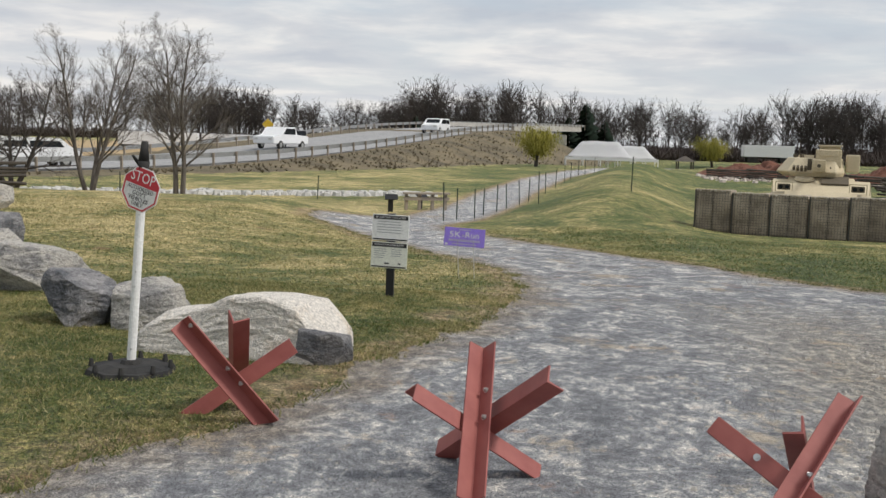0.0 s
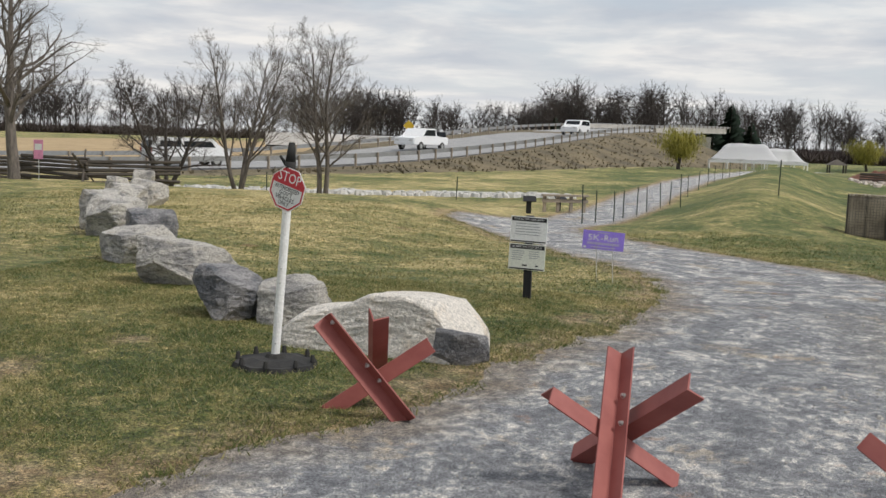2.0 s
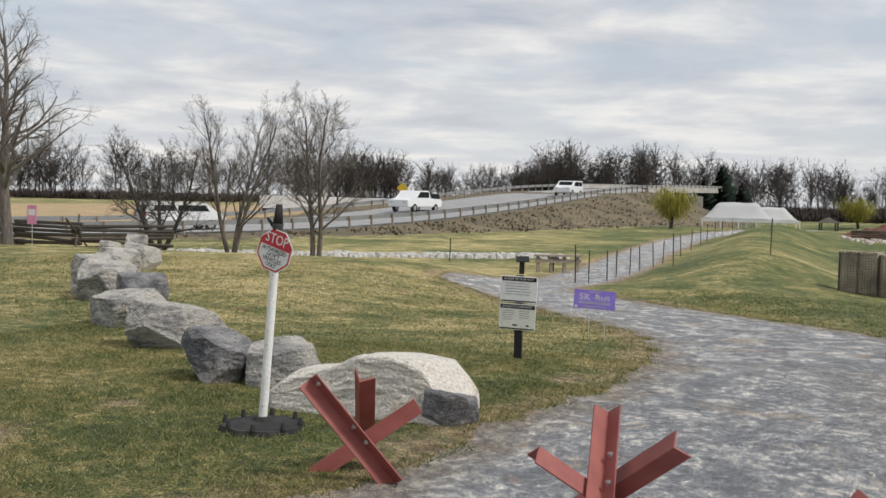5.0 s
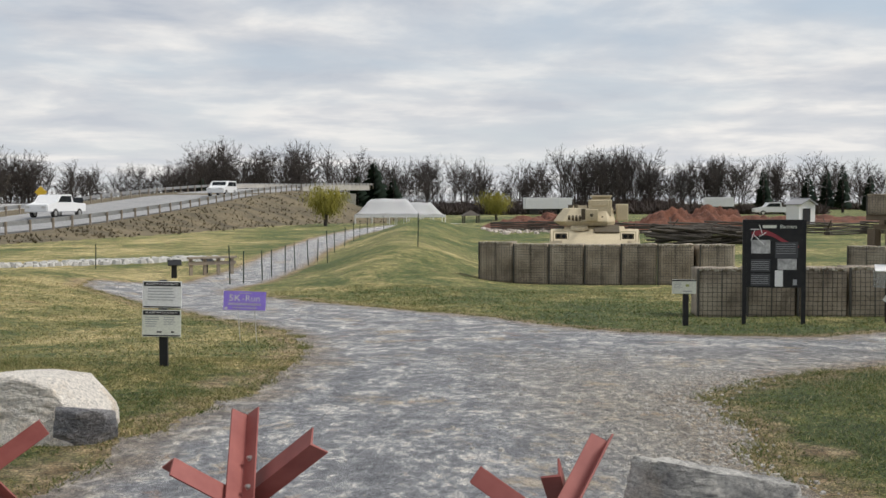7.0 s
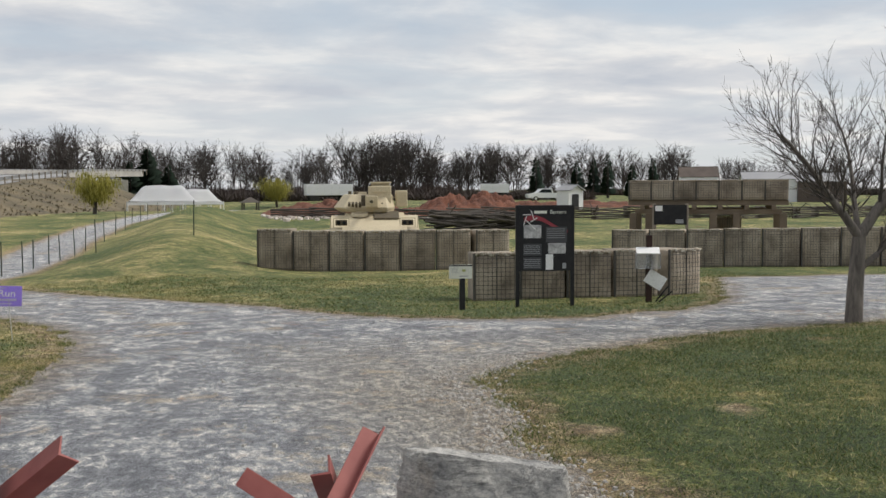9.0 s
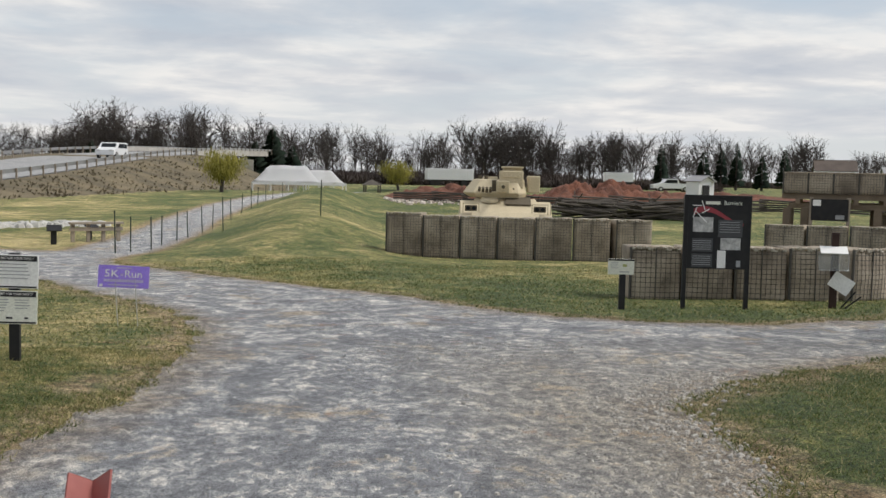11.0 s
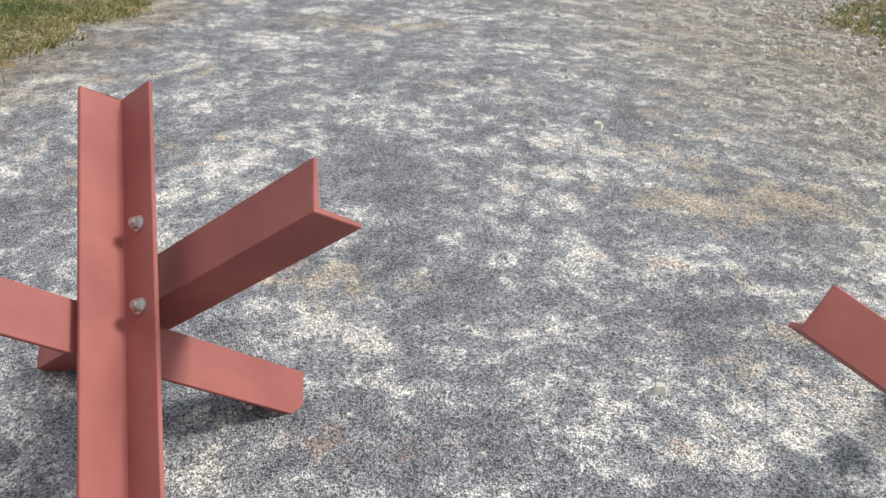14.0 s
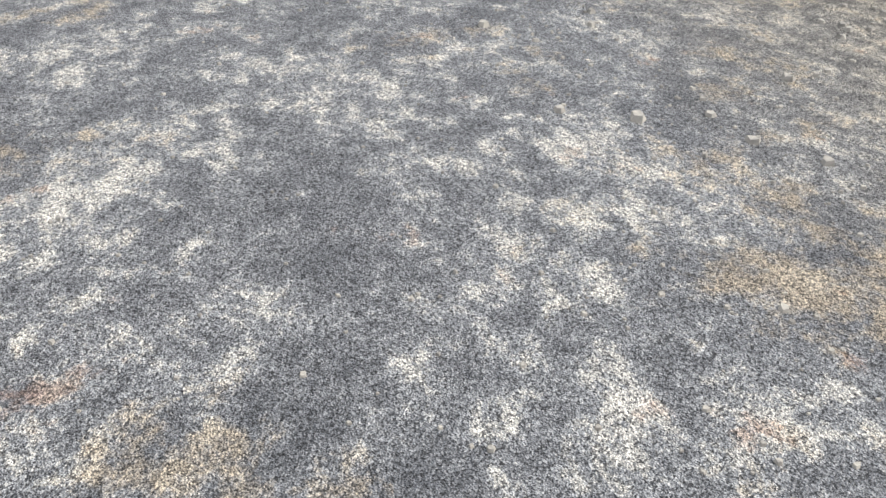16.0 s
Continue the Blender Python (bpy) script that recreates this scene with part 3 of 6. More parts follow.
def beam(parent, a, b, face, bolts=(), w=0.095):
    """One angle iron from a to b, its outer corner turned towards face; bolts: (place along, which leg)."""
    a, b, face = Vector(a), Vector(b), Vector(face)
    z = (b - a).normalized()
    f = (face - face.dot(z) * z).normalized()
    s = z.cross(f)
    # legs run away from the corner at 45 degrees either side of -f
    x = (-f + s).normalized()
    y = z.cross(x)
    if y.dot(-f) < 0:
        y = -y
        x, y = y, x
    rot = Matrix((x, y, z)).transposed().to_4x4()
    m = Matrix.Translation((a + b) / 2) @ rot
    o = part("steel_angle", angle_iron((b - a).length, w), PRIMER, parent, at=m)
    for along, leg in bolts:
        k = along - (b - a).length / 2
        # no hole is cut: a thin black disc gives its dark inside
        if leg == "hole":
            part("hole_dark_disc", cyl(0.0085, 0.0085, 0.0012, 14, pose(0, w * 0.5, k, 0, -90)), INK, o)
            continue
        place = pose(w * 0.55, 0, k, 90) if leg == "x" else pose(0, w * 0.55, k, 0, -90)
        if leg == "in":
            place = pose(w * 0.58, 0.009, k, -90) if x.x > 0 else pose(0.009, w * 0.58, k, 0, 90)
        part("bolt", BOLT, STEEL, o, at=place)
    return o


def hedgehog(name_at, beams, label, w=0.095):
    t = thing("steel_hedgehog", label, "tank obstacle", pose(*name_at), group="red steel hedgehogs across the path")
    for a, b, face, bolts in beams:
        beam(t, a, b, face, bolts, w)
    return t


hedgehog((-0.035, 2.53, 0), [
    ((-0.02, -0.335, -0.01), (-0.02, 0.314, 0.558), (0.06, 1, -0.2), ((0.585, "in"), (0.43, "in"))),
    ((-0.25, 0.31, 0.0), (0.291, -0.221, 0.536), (-0.1, -1.0, 0.30), ()),
    ((-0.305, -0.12, 0.475), (0.29, 0.15, 0.035), (0.78, 0.28, 1.14), ((0.27, "y"), (0.72, "hole")))],
    "red-oxide primed steel angle hedgehog standing mid-path on gravel")
hedgehog((-1.5, 3.28, 0), [
    ((-0.12, 0.52, 0.0), (0.045, -0.06, 0.56), (0.05, -1, 0.3), ()),
    ((-0.335, 0.018, -0.018), (0.293, 0.211, 0.435), (-0.30, -0.93, 1.02), ()),
    ((-0.224, -0.109, 0.578), (0.256, -0.009, 0.000), (-0.144, 1.38, 0.12), ((0.05, "in"), (0.36, "in"), (0.47, "in")))],
    "red-oxide primed steel hedgehog at the lawn's edge by the rocks")
hedgehog((1.29, 1.95, 0), [
    ((0.2, 0.46, 0.0), (-0.02, -0.08, 0.48), (0.1, -1, 0.3), ()),
    ((-0.28, -0.43, 0.0), (0.225, 0.09, 0.57), (0.84, 0.57, -0.99), ((0.5, "in"),)),
    ((-0.372, 0.08, 0.425), (0.29, -0.35, 0.0), (-0.875, -0.98, -0.38), ((0.22, "y"),))],
    "red-oxide primed steel hedgehog beside a limestone block", 0.082)

# ---- boulders ----


def boulder(at, size, rz, seed, material, label, cuts=9, flat=0.0, sink=0.06, rough=0.10, profile=None, square=3.4):
    """A quarried block: a rounded box cut by random planes, bedded in layers and broken up by noise."""
    rnd = random.Random(seed)
    bm = bmesh.new()
    bmesh.ops.create_icosphere(bm, subdivisions=5, radius=1.0)
    planes = []
    for i in range(cuts):
        n = Vector((rnd.gauss(0, 1), rnd.gauss(0, 1), rnd.gauss(0, 0.6))).normalized()
        planes.append((n, rnd.uniform(0.66, 0.96)))
    planes.append((Vector((rnd.uniform(-0.2, 0.2), rnd.uniform(-0.2, 0.2), 1)).normalized(), 0.80 - flat))
    planes.append((Vector((0, 0, -1)), 0.6))
    off = Vector((rnd.uniform(0, 50), rnd.uniform(0, 50), 0))
    dip = Vector((rnd.uniform(-0.35, 0.35), rnd.uniform(-0.35, 0.35), 1)).normalized()
    for v in bm.verts:
        p = v.co.copy()
        p /= (abs(p.x) ** square + abs(p.y) ** square + abs(p.z) ** square) ** (1 / square)
        for n, d in planes:
            k = p.dot(n) - d
            if k > 0:
                p -= n * k
        q = p * 1.9 + off
        bed = p.dot(dip) * 6 + noise.noise(q * 0.9) * 1.6
        step = (bed - math.floor(bed)) ** 3
        out = Vector((p.x, p.y, p.z * 0.35)).normalized()
        p += out * (noise.fractal(q, 1.0, 2.0, 6) * rough * 0.5 - step * rough * 0.16 - abs(noise.noise(Vector((q.x * 2.5, q.y * 2.5, q.z * 6)))) * rough * 0.5 + noise.noise(q * 9) * 0.016 + noise.noise(q * 22) * 0.008)
        v.co = p
    zs = [v.co.z for v in bm.verts]
    xs = [v.co.x for v in bm.verts]
    ys = [v.co.y for v in bm.verts]
    sx, sy, sz = max(xs) - min(xs), max(ys) - min(ys), max(zs) - min(zs)
    bmesh.ops.transform(bm, matrix=Matrix.Diagonal((size[0] / sx, size[1] / sy, (size[2] + sink) / sz, 1)) @ Matrix.Translation((-(max(xs) + min(xs)) / 2, -(max(ys) + min(ys)) / 2, -min(zs))), verts=bm.verts[:])
    if profile:
        for v in bm.verts:
            u = v.co.x / size[0] + 0.5
            v.co.z *= float(np.interp(u, [a for a, _ in profile], [b for _, b in profile]))
    me = mesh_of("boulder", bm, material)
    ob = new("boulder", me)
    ob.matrix_world = pose(at[0], at[1], gz(at[0], at[1]) - sink, 0, 0, rz)
    return tagged(ob, label, "boulder", "row of quarried boulders on the lawn")


boulder((-1.93, 5.27), (1.72, 0.95, 0.47), -8, 3, ROCK_PALE, "large pale smooth limestone boulder lying low on the lawn", 4, 0.0, 0.08, 0.035, ((0, 0.42), (0.14, 0.66), (0.27, 0.71), (0.38, 0.77), (0.5, 0.97), (0.66, 1.0), (0.8, 0.95), (0.9, 0.68), (1, 0.42)), 2.5)
boulder((-1.31, 4.86), (0.46, 0.34, 0.25), -12, 41, ROCK_DARK, "low dark limestone slab against a pale boulder", 8, 0.0, 0.06, 0.06)
boulder((-2.99, 6.05), (0.66, 0.55, 0.40), 18, 5, ROCK_GREY, "grey-brown limestone boulder wedged between two others", 10)
boulder((-3.58, 6.05), (0.70, 0.62, 0.46), -25, 8, ROCK_DARK, "dark angular limestone boulder with a sloping face", 10)
boulder((-4.88, 7.85), (1.12, 0.75, 0.50), 14, 12, ROCK_GREY, "squared grey limestone block with a flat top", 12, 0.12)
boulder((-6.28, 9.25), (1.02, 0.75, 0.46), 5, 15, ROCK_GREY, "grey limestone boulder in a row on the lawn", 11, 0.1)
boulder((-6.62, 10.0), (0.80, 0.55, 0.60), -12, 16, ROCK_DARK, "dark-topped limestone boulder behind another in the row", 9)
boulder((-8.15, 11.9), (0.92, 0.80, 0.62), 30, 19, ROCK_GREY, "tall weathered limestone boulder in a row on the lawn", 10)
boulder((-8.85, 12.7), (0.80, 0.8, 0.66), -20, 23, ROCK_GREY, "weathered grey limestone boulder leaning on its neighbour", 10)
boulder((-11.0, 17.0), (0.95, 0.8, 0.56), 15, 27, ROCK_GREY, "grey limestone boulder far along the row", 10)
boulder((-11.3, 18.6), (0.85, 0.8, 0.60), 40, 31, ROCK_GREY, "upright grey limestone boulder far along the row", 10)
boulder((-13.75, 21.5), (0.70, 0.6, 0.5), 0, 35, ROCK_GREY, "flat-topped limestone boulder near the rail fence", 10)
boulder((-13.5, 22.4), (0.6, 0.55, 0.66), 60, 37, ROCK_GREY, "upright grey limestone boulder at the row's end", 10)
boulder((1.88, 1.82), (0.72, 0.44, 0.56), -14, 44, ROCK_BLOCK, "squared grey limestone block at the path's edge", 12, 0.15)

# ---- earth-filled wire barriers ----


def gabion_meshes(w, d, h, tag):
    """The cloth body and the welded wire of one cell, its base at z = 0, front towards -y."""
    bm = bmesh.new()
    n = 8
    rnd = random.Random(int(w * 1000 + h * 100))

    def skin(u, v):
        return 0.045 * (1 - (2 * u - 1) ** 4) * (0.35 + 0.65 * math.sin(math.pi * min(1, max(0, v)) * 0.92)) + 0.008 * noise.noise(Vector((u * 5, v * 5, w * 9)))

    grid = {}
    for side in (-1, 1):
        for i in range(n + 1):
            for j in range(n + 1):
                u, v = i / n, j / n
                grid[side, i, j] = bm.verts.new(((u - 0.5) * w, side * (d / 2 + skin(u, v)), v * h * (1 + 0.02 * noise.noise(Vector((u * 4, side, h))))))
    for side in (-1, 1):
        for i in range(n):
            for j in range(n):
                q = [grid[side, i, j], grid[side, i + 1, j], grid[side, i + 1, j + 1], grid[side, i, j + 1]]
                bm.faces.new(q if side < 0 else q[::-1])
    for i in range(n):
        bm.faces.new((grid[-1, i, n], grid[-1, i + 1, n], grid[1, i + 1, n], grid[1, i, n]))
        bm.faces.new((grid[1, i, 0], grid[1, i + 1, 0], grid[-1, i + 1, 0], grid[-1, i, 0]))
    for j in range(n):
        bm.faces.new((grid[-1, 0, j + 1], grid[1, 0, j + 1], grid[1, 0, j], grid[-1, 0, j]))
        bm.faces.new((grid[-1, n, j], grid[1, n, j], grid[1, n, j + 1], grid[-1, n, j + 1]))
    for i in range(2 * n):
        u = i / (2 * n)
        add_box(bm, w / (2 * n) * 1.15, 0.035, 0.035 + 0.02 * rnd.random(), pose((u - 0.5) * w + w / (4 * n), -(d / 2 + skin(u, 1.0) - 0.004 + 0.012 * rnd.random()), h + 0.004 * rnd.random(), rnd.uniform(-20, 20), rnd.uniform(-12, 12)))
    body = mesh_of("cloth_body_" + tag, bm, CLOTH, True)
    fray = bmesh.new()
    for i in range(26):
        u = (i + rnd.random()) / 26
        add_box(fray, w / 26 * rnd.uniform(0.5, 1.3), 0.03, rnd.uniform(0.02, 0.06), pose((u - 0.5) * w * 0.98, -(d / 2 + skin(u, 1.0) + rnd.uniform(0.0, 0.02)), h + rnd.uniform(-0.02, 0.02), rnd.uniform(-25, 25), rnd.uniform(-25, 25)))
    fray = mesh_of("frayed_rim_" + tag, fray, RIM)
    verts, faces = [], []

    def bar(pts, r):
        for a, b in zip(pts, pts[1:]):
            z = (Vector(b) - Vector(a)).normalized()
            s = z.cross(Vector((0, 1, 0))).normalized() * r
            f = Vector((0, r, 0))
            k = len(verts)
            for p in (Vector(a), Vector(b)):
                verts.extend([(p + s), (p - f), (p - s), (p + f)])
            for i in range(4):
                j = (i + 1) % 4
                faces.append((k + i, k + j, k + 4 + j, k + 4 + i))

    nu, nv = max(6, round(w / 0.076)), max(6, round(h / 0.076))
    for side in (-1,):
        for i in range(1, nu):
            u = i / nu
            bar([((u - 0.5) * w, side * (d / 2 + skin(u, j / 4) + 0.006), j / 4 * h) for j in range(5)], 0.004)
        for j in range(nv + 1):
            v = j / nv
            bar([((i / 4 - 0.5) * w, side * (d / 2 + skin(i / 4, v) + 0.006), v * h) for i in range(5)], 0.004)
    wire = from_arrays("wire_mesh_" + tag, [tuple(v) for v in verts], faces, WIRE)
    hinge = bmesh.new()
    for side in (-1,):
        add_cyl(hinge, 0.022, 0.022, h * 1.01, 8, pose(-w / 2, side * (d / 2 + 0.012), 0))
    seam = mesh_of("seam_coil_" + tag, cyl(0.010, 0.010, h * 1.01, 6, pose(0, -(d / 2 + skin(0.5, 0.5) + 0.004), 0)), WIRE)
    return body, wire, mesh_of("coil_hinge_" + tag, hinge, WIRE), fray, seam


def barrier(start, cells, w, d, h, tag, label, turns=None, drop=0.0, top=None):
    """A row of cells from start, each turned by its angle in degrees."""
    body, wire, hinge, fray, seam = gabion_meshes(w - 0.05, d, h, tag)
    t = thing("gabion_barrier", label, "barrier", pose(start[0], start[1], gz(*start)), group="earth-filled wire barriers")
    x, y = start
    rnd = random.Random(len(tag) + cells)
    for i in range(cells):
        a = turns[i] if turns else 0
        cx, cy = x + math.cos(radians(a)) * w / 2, y + math.sin(radians(a)) * w / 2
        zb = (top - h) if top is not None else gz(cx, cy) - 0.03
        m = pose(cx - start[0], cy - start[1], zb - gz(*start) - 0.0 + rnd.uniform(-0.012, 0.012), 0, rnd.uniform(-0.6, 0.6), a)
        b = part("cell_body", body, CLOTH, t, at=m)
        part("wire_mesh", wire, WIRE, b)
        part("coil_hinge", hinge, WIRE, b)
        part("seam_coil", seam, WIRE, b)
        tagged(part("frayed_rim", fray, RIM, b), "pale frayed cloth along the top edge", kind="stuff")
        x, y = x + math.cos(radians(a)) * w, y + math.sin(radians(a)) * w
    return t, (x, y)


barrier((5.08, 28.85), 7, 1.06, 1.0, 1.22, "rear", "tan wire-mesh earth barrier shielding the armoured vehicle", [-19.2] * 6 + [-5])
barrier((6.75, 15.15), 5, 0.84, 0.8, 0.86, "near", "short weathered wire-mesh earth barrier beside the path", [-12, -14, -14, -12, 14])
barrier((15.3, 25.6), 14, 1.06, 1.0, 1.12, "right", "long tan wire-mesh earth barrier before the firing platform", [-40, -35, -33, -33, -34, -34, -35, -36, -36, -36, -36, -36, -36, -36])

# ---- bare trees ----


class Twigs:
    """Collects tapered limbs as plain arrays."""

    def __init__(self, seed):
        self.r, self.v, self.f, self.coarse, self.least = random.Random(seed), [], [], False, 0.0030

    def limb(self, p, d, length, r0, r1, segs, sides, bend, lift=0.0):
        """One curved limb; returns its nodes and directions."""
        nodes, d = [], d.normalized()
        prev = None
        for i in range(segs + 1):
            t = i / segs
            rad = r0 + (r1 - r0) * t
            a = d.orthogonal().normalized()
            b = d.cross(a)
            k = len(self.v)
            for s in range(sides):
                w = 2 * math.pi * s / sides
                self.v.append(tuple(p + (a * math.cos(w) + b * math.sin(w)) * rad))
            if prev is not None:
                for s in range(sides):
                    n = (s + 1) % sides
                    self.f.append((prev + s, prev + n, k + n, k + s))
            prev = k
            nodes.append((p.copy(), d.copy(), rad))
            d = (d + Vector((self.r.gauss(0, bend), self.r.gauss(0, bend), self.r.gauss(0, bend) + lift))).normalized()
            p = p + d * (length / segs)
        return nodes

    def grow(self, p, d, length, radius, level, kids, angle, bend, lift, shrink=0.62, sides=(8, 6, 4, 3, 3), start=0.25):
        last = level == 0
        nodes = self.limb(p, d, length, radius, radius * (0.35 if not last else 0.4), 6 if level > 2 else 4 if level == 2 else 3 if level == 1 else 2 if not self.coarse else 1, sides[min(len(sides) - 1, max(0, 4 - level))], bend, lift)
        if last:
            return
        n = kids[level - 1]
        for i in range(n):
            t = start + (1 - start) * (i + self.r.random()) / n
            q, dd, rad = nodes[min(len(nodes) - 1, int(t * (len(nodes) - 1) + 0.5))]
            axis_ = dd.orthogonal().normalized()
            axis_.rotate(Matrix.Rotation(self.r.uniform(0, 2 * math.pi), 3, dd))
            nd = dd.copy()
            nd.rotate(Matrix.Rotation(radians(self.r.uniform(angle * 0.6, angle * 1.25)), 3, axis_))
            self.grow(q, nd, length * shrink * self.r.uniform(0.65, 1.1) * (1.12 - 0.45 * t), max(rad * 0.55, self.least), level - 1, kids, angle, bend, lift, shrink, sides, 0.15)


def bare_tree(at, height, stems, seed, label, kids=(4, 6, 7, 8), angle=38, lift=0.05, spread=0.25, radius=0.09, material=None, name="bare_tree", shrink=0.60, bend=0.10, lean=(0, 0)):
    t = thing(name, label, "tree", pose(at[0], at[1], gz(*at)))
    trunk, crown = Twigs(seed), Twigs(seed + 1)
    for s in range(stems):
        w = 2 * math.pi * s / max(1, stems) + seed
        d = Vector((math.cos(w) * spread * (stems > 1) + lean[0], math.sin(w) * spread * (stems > 1) + lean[1], 1))
        nodes = trunk.limb(Vector((math.cos(w) * 0.07 * (stems > 1), math.sin(w) * 0.07 * (stems > 1), -0.05)), d, height * 0.82, radius, radius * 0.18, 12, 9, 0.045, 0.02)
        n = kids[-1] * 3
        for i in range(n):
            k = 0.22 + 0.76 * (i + trunk.r.random()) / n
            q, dd, rad = nodes[min(12, int(k * 12 + 0.5))]
            ax = dd.orthogonal().normalized()
            ax.rotate(Matrix.Rotation(i * 2.4 + trunk.r.random(), 3, dd))
            nd = dd.copy()
            nd.rotate(Matrix.Rotation(radians(angle * trunk.r.uniform(0.8, 1.35)), 3, ax))
            crown.grow(q, nd, height * 0.37 * (1.13 - 0.75 * k) * trunk.r.uniform(0.75, 1.15), rad * 0.5, 3, kids, angle, bend, lift, shrink, start=0.2)
    part("trunk", from_arrays("trunk", trunk.v, trunk.f, material or BARK, True), BARK, t)
    part("crown", from_arrays("crown", crown.v, crown.f, material or BARK), BARK, t, "bare leafless branches and twigs")
    return t


bare_tree((-20.7, 27.0), 8.6, 1, 11, "tall leafless tree with spreading limbs beside the rail fence", (5, 6, 6, 9), 46, 0.03, radius=0.2)
bare_tree((-16.7, 29.6), 4.6, 3, 21, "low dark leafless tree with several spreading stems", (6, 6, 6, 5), 50, 0.03, 0.5, 0.09, BARK_DARK)
bare_tree((-14.5, 30.6), 6.2, 3, 31, "slender leafless tree with three upright stems", (5, 5, 6, 5), 34, 0.07, 0.22, 0.085)
bare_tree((-11.85, 31.7), 6.4, 2, 41, "leafless twin-trunked tree with a narrow upright crown", (6, 6, 6, 7), 40, 0.07, 0.06, 0.10)


def forked_tree(x, y, seed):
    """A small lawn tree: short trunk, forks low, umbrella of upright twigs."""
    t = thing("bare_tree", "leafless lawn tree forking low beside the path's bend", "tree", pose(x, y, gz(x, y)))
    tr, cr = Twigs(seed), Twigs(seed + 1)
    base = tr.limb(Vector((0, 0, -0.05)), Vector((0.03, 0, 1)), 1.15, 0.115, 0.085, 5, 12, 0.02)
    top = base[-1][0]
    for k, (start, d, length, r) in enumerate(((top, (-0.62, 0.1, 1.0), 1.7, 0.065), (top, (0.75, -0.1, 1.0), 2.2, 0.075), (base[3][0], (0.95, -0.2, 0.8), 1.6, 0.045), (top, (0.3, 0.5, 1.0), 1.6, 0.045))):
        nodes = tr.limb(start, Vector(d), length, r, r * 0.25, 9, 8, 0.05, 0.0)
        for i in range(32):
            q, dd, rad = nodes[min(9, 2 + int(i / 32 * 8))]
            w = i * 2.4 + k
            nd = Vector((dd.x * 1.2 + math.cos(w) * 0.8, dd.y + math.sin(w) * 0.8, dd.z * 0.5 + 0.15))
            cr.grow(q, nd, length * 0.5 * cr.r.uniform(0.6, 1.15), max(0.007, rad * 0.32), 2, (4, 5), 36, 0.10, 0.12, 0.62, start=0.2)
    part("trunk", from_arrays("trunk", tr.v, tr.f, BARK, True), BARK, t)
    part("crown", from_arrays("crown", cr.v, cr.f, BARK_DARK), BARK_DARK, t, "bare upturned twigs")
    return t


forked_tree(9.68, 8.74, 57)

# ---- highway ----


def offset_line(line, d):
    """The line moved d metres to its left in plan, with its heights."""
    out = []
    for i, p in enumerate(line):
        a, b = line[max(0, i - 1)], line[min(len(line) - 1, i + 1)]
        dx, dy = b[0] - a[0], b[1] - a[1]
        n = math.hypot(dx, dy)
        out.append((p[0] - dy / n * d, p[1] + dx / n * d, p[2]))
    return out


def dense(line, step=2.0):
    out = []
    for a, b in zip(line, line[1:]):
        n = max(1, int(math.dist(a[:2], b[:2]) / step))
        out += [tuple(a[k] + (b[k] - a[k]) * i / n for k in range(3)) for i in range(n)]
    return out + [tuple(line[-1])]


SMOOTH = dense(ROAD, 6)
for _ in range(3):
    SMOOTH = [SMOOTH[0]] + [tuple((a[k] + 2 * b[k] + c[k]) / 4 for k in range(3)) for a, b, c in zip(SMOOTH, SMOOTH[1:], SMOOTH[2:])] + [SMOOTH[-1]]


def ribbon(name, line, d0, d1, z0, z1, material, label="", cat="road", kind="structure"):
    a, b = offset_line(line, d0), offset_line(line, d1)
    verts, faces = [], []
    for p, q in zip(a, b):
        verts += [(p[0], p[1], p[2] + z0), (q[0], q[1], q[2] + z0), (q[0], q[1], q[2] + z1), (p[0], p[1], p[2] + z1)]
    for i in range(len(a) - 1):
        k = i * 4
        for s in range(4):
            n = (s + 1) % 4
            faces.append((k + s, k + n, k + 4 + n, k + 4 + s))
    n = len(verts)
    faces += [(3, 2, 1, 0), (n - 4, n - 3, n - 2, n - 1)]
    return tagged(new(name, from_arrays(name, verts, faces, material)), label, cat, kind=kind)


ribbon("road", SMOOTH, 0.4, 11.5, -0.35, 0.0, ASPHALT, "pale grey two-lane highway rising to a bridge")


def guardrail(line, label, posts=True):
    t = thing("guardrail", label, "guardrail", group="highway guardrails")
    pts = dense(line, 1.9)
    verts, faces = [], []
    prof = [(0.0, 0.42), (-0.05, 0.46), (0.0, 0.52), (0.0, 0.56), (-0.05, 0.62), (0.0, 0.72), (0.03, 0.72), (0.03, 0.42)]
    outs = [offset_line(pts, -dx) for dx, _ in prof]
    for i in range(len(pts)):
        for (dx, z), o in zip(prof, outs):
            verts.append((o[i][0], o[i][1], o[i][2] + z))
    m = len(prof)
    for i in range(len(pts) - 1):
        for s in range(m):
            n = (s + 1) % m
            faces.append((i * m + s, i * m + n, (i + 1) * m + n, (i + 1) * m + s))
    part("rail", from_arrays("rail", verts, faces, RAIL_STEEL), RAIL_STEEL, t)
    post = mesh_of("post", box(0.12, 0.16, 0.85, pose(0, 0, 0.30)), WOOD_GREY)
    for p in offset_line(pts, -0.12)[:150]:
        part("post", post, WOOD_GREY, t, at=pose(*p))
    return t


guardrail([p for p in SMOOTH if p[1] > 30], "grey steel guardrail on wooden posts along the highway")
guardrail(offset_line([p for p in SMOOTH if p[1] > 40], 12.2), "grey steel guardrail along the far side of the highway")

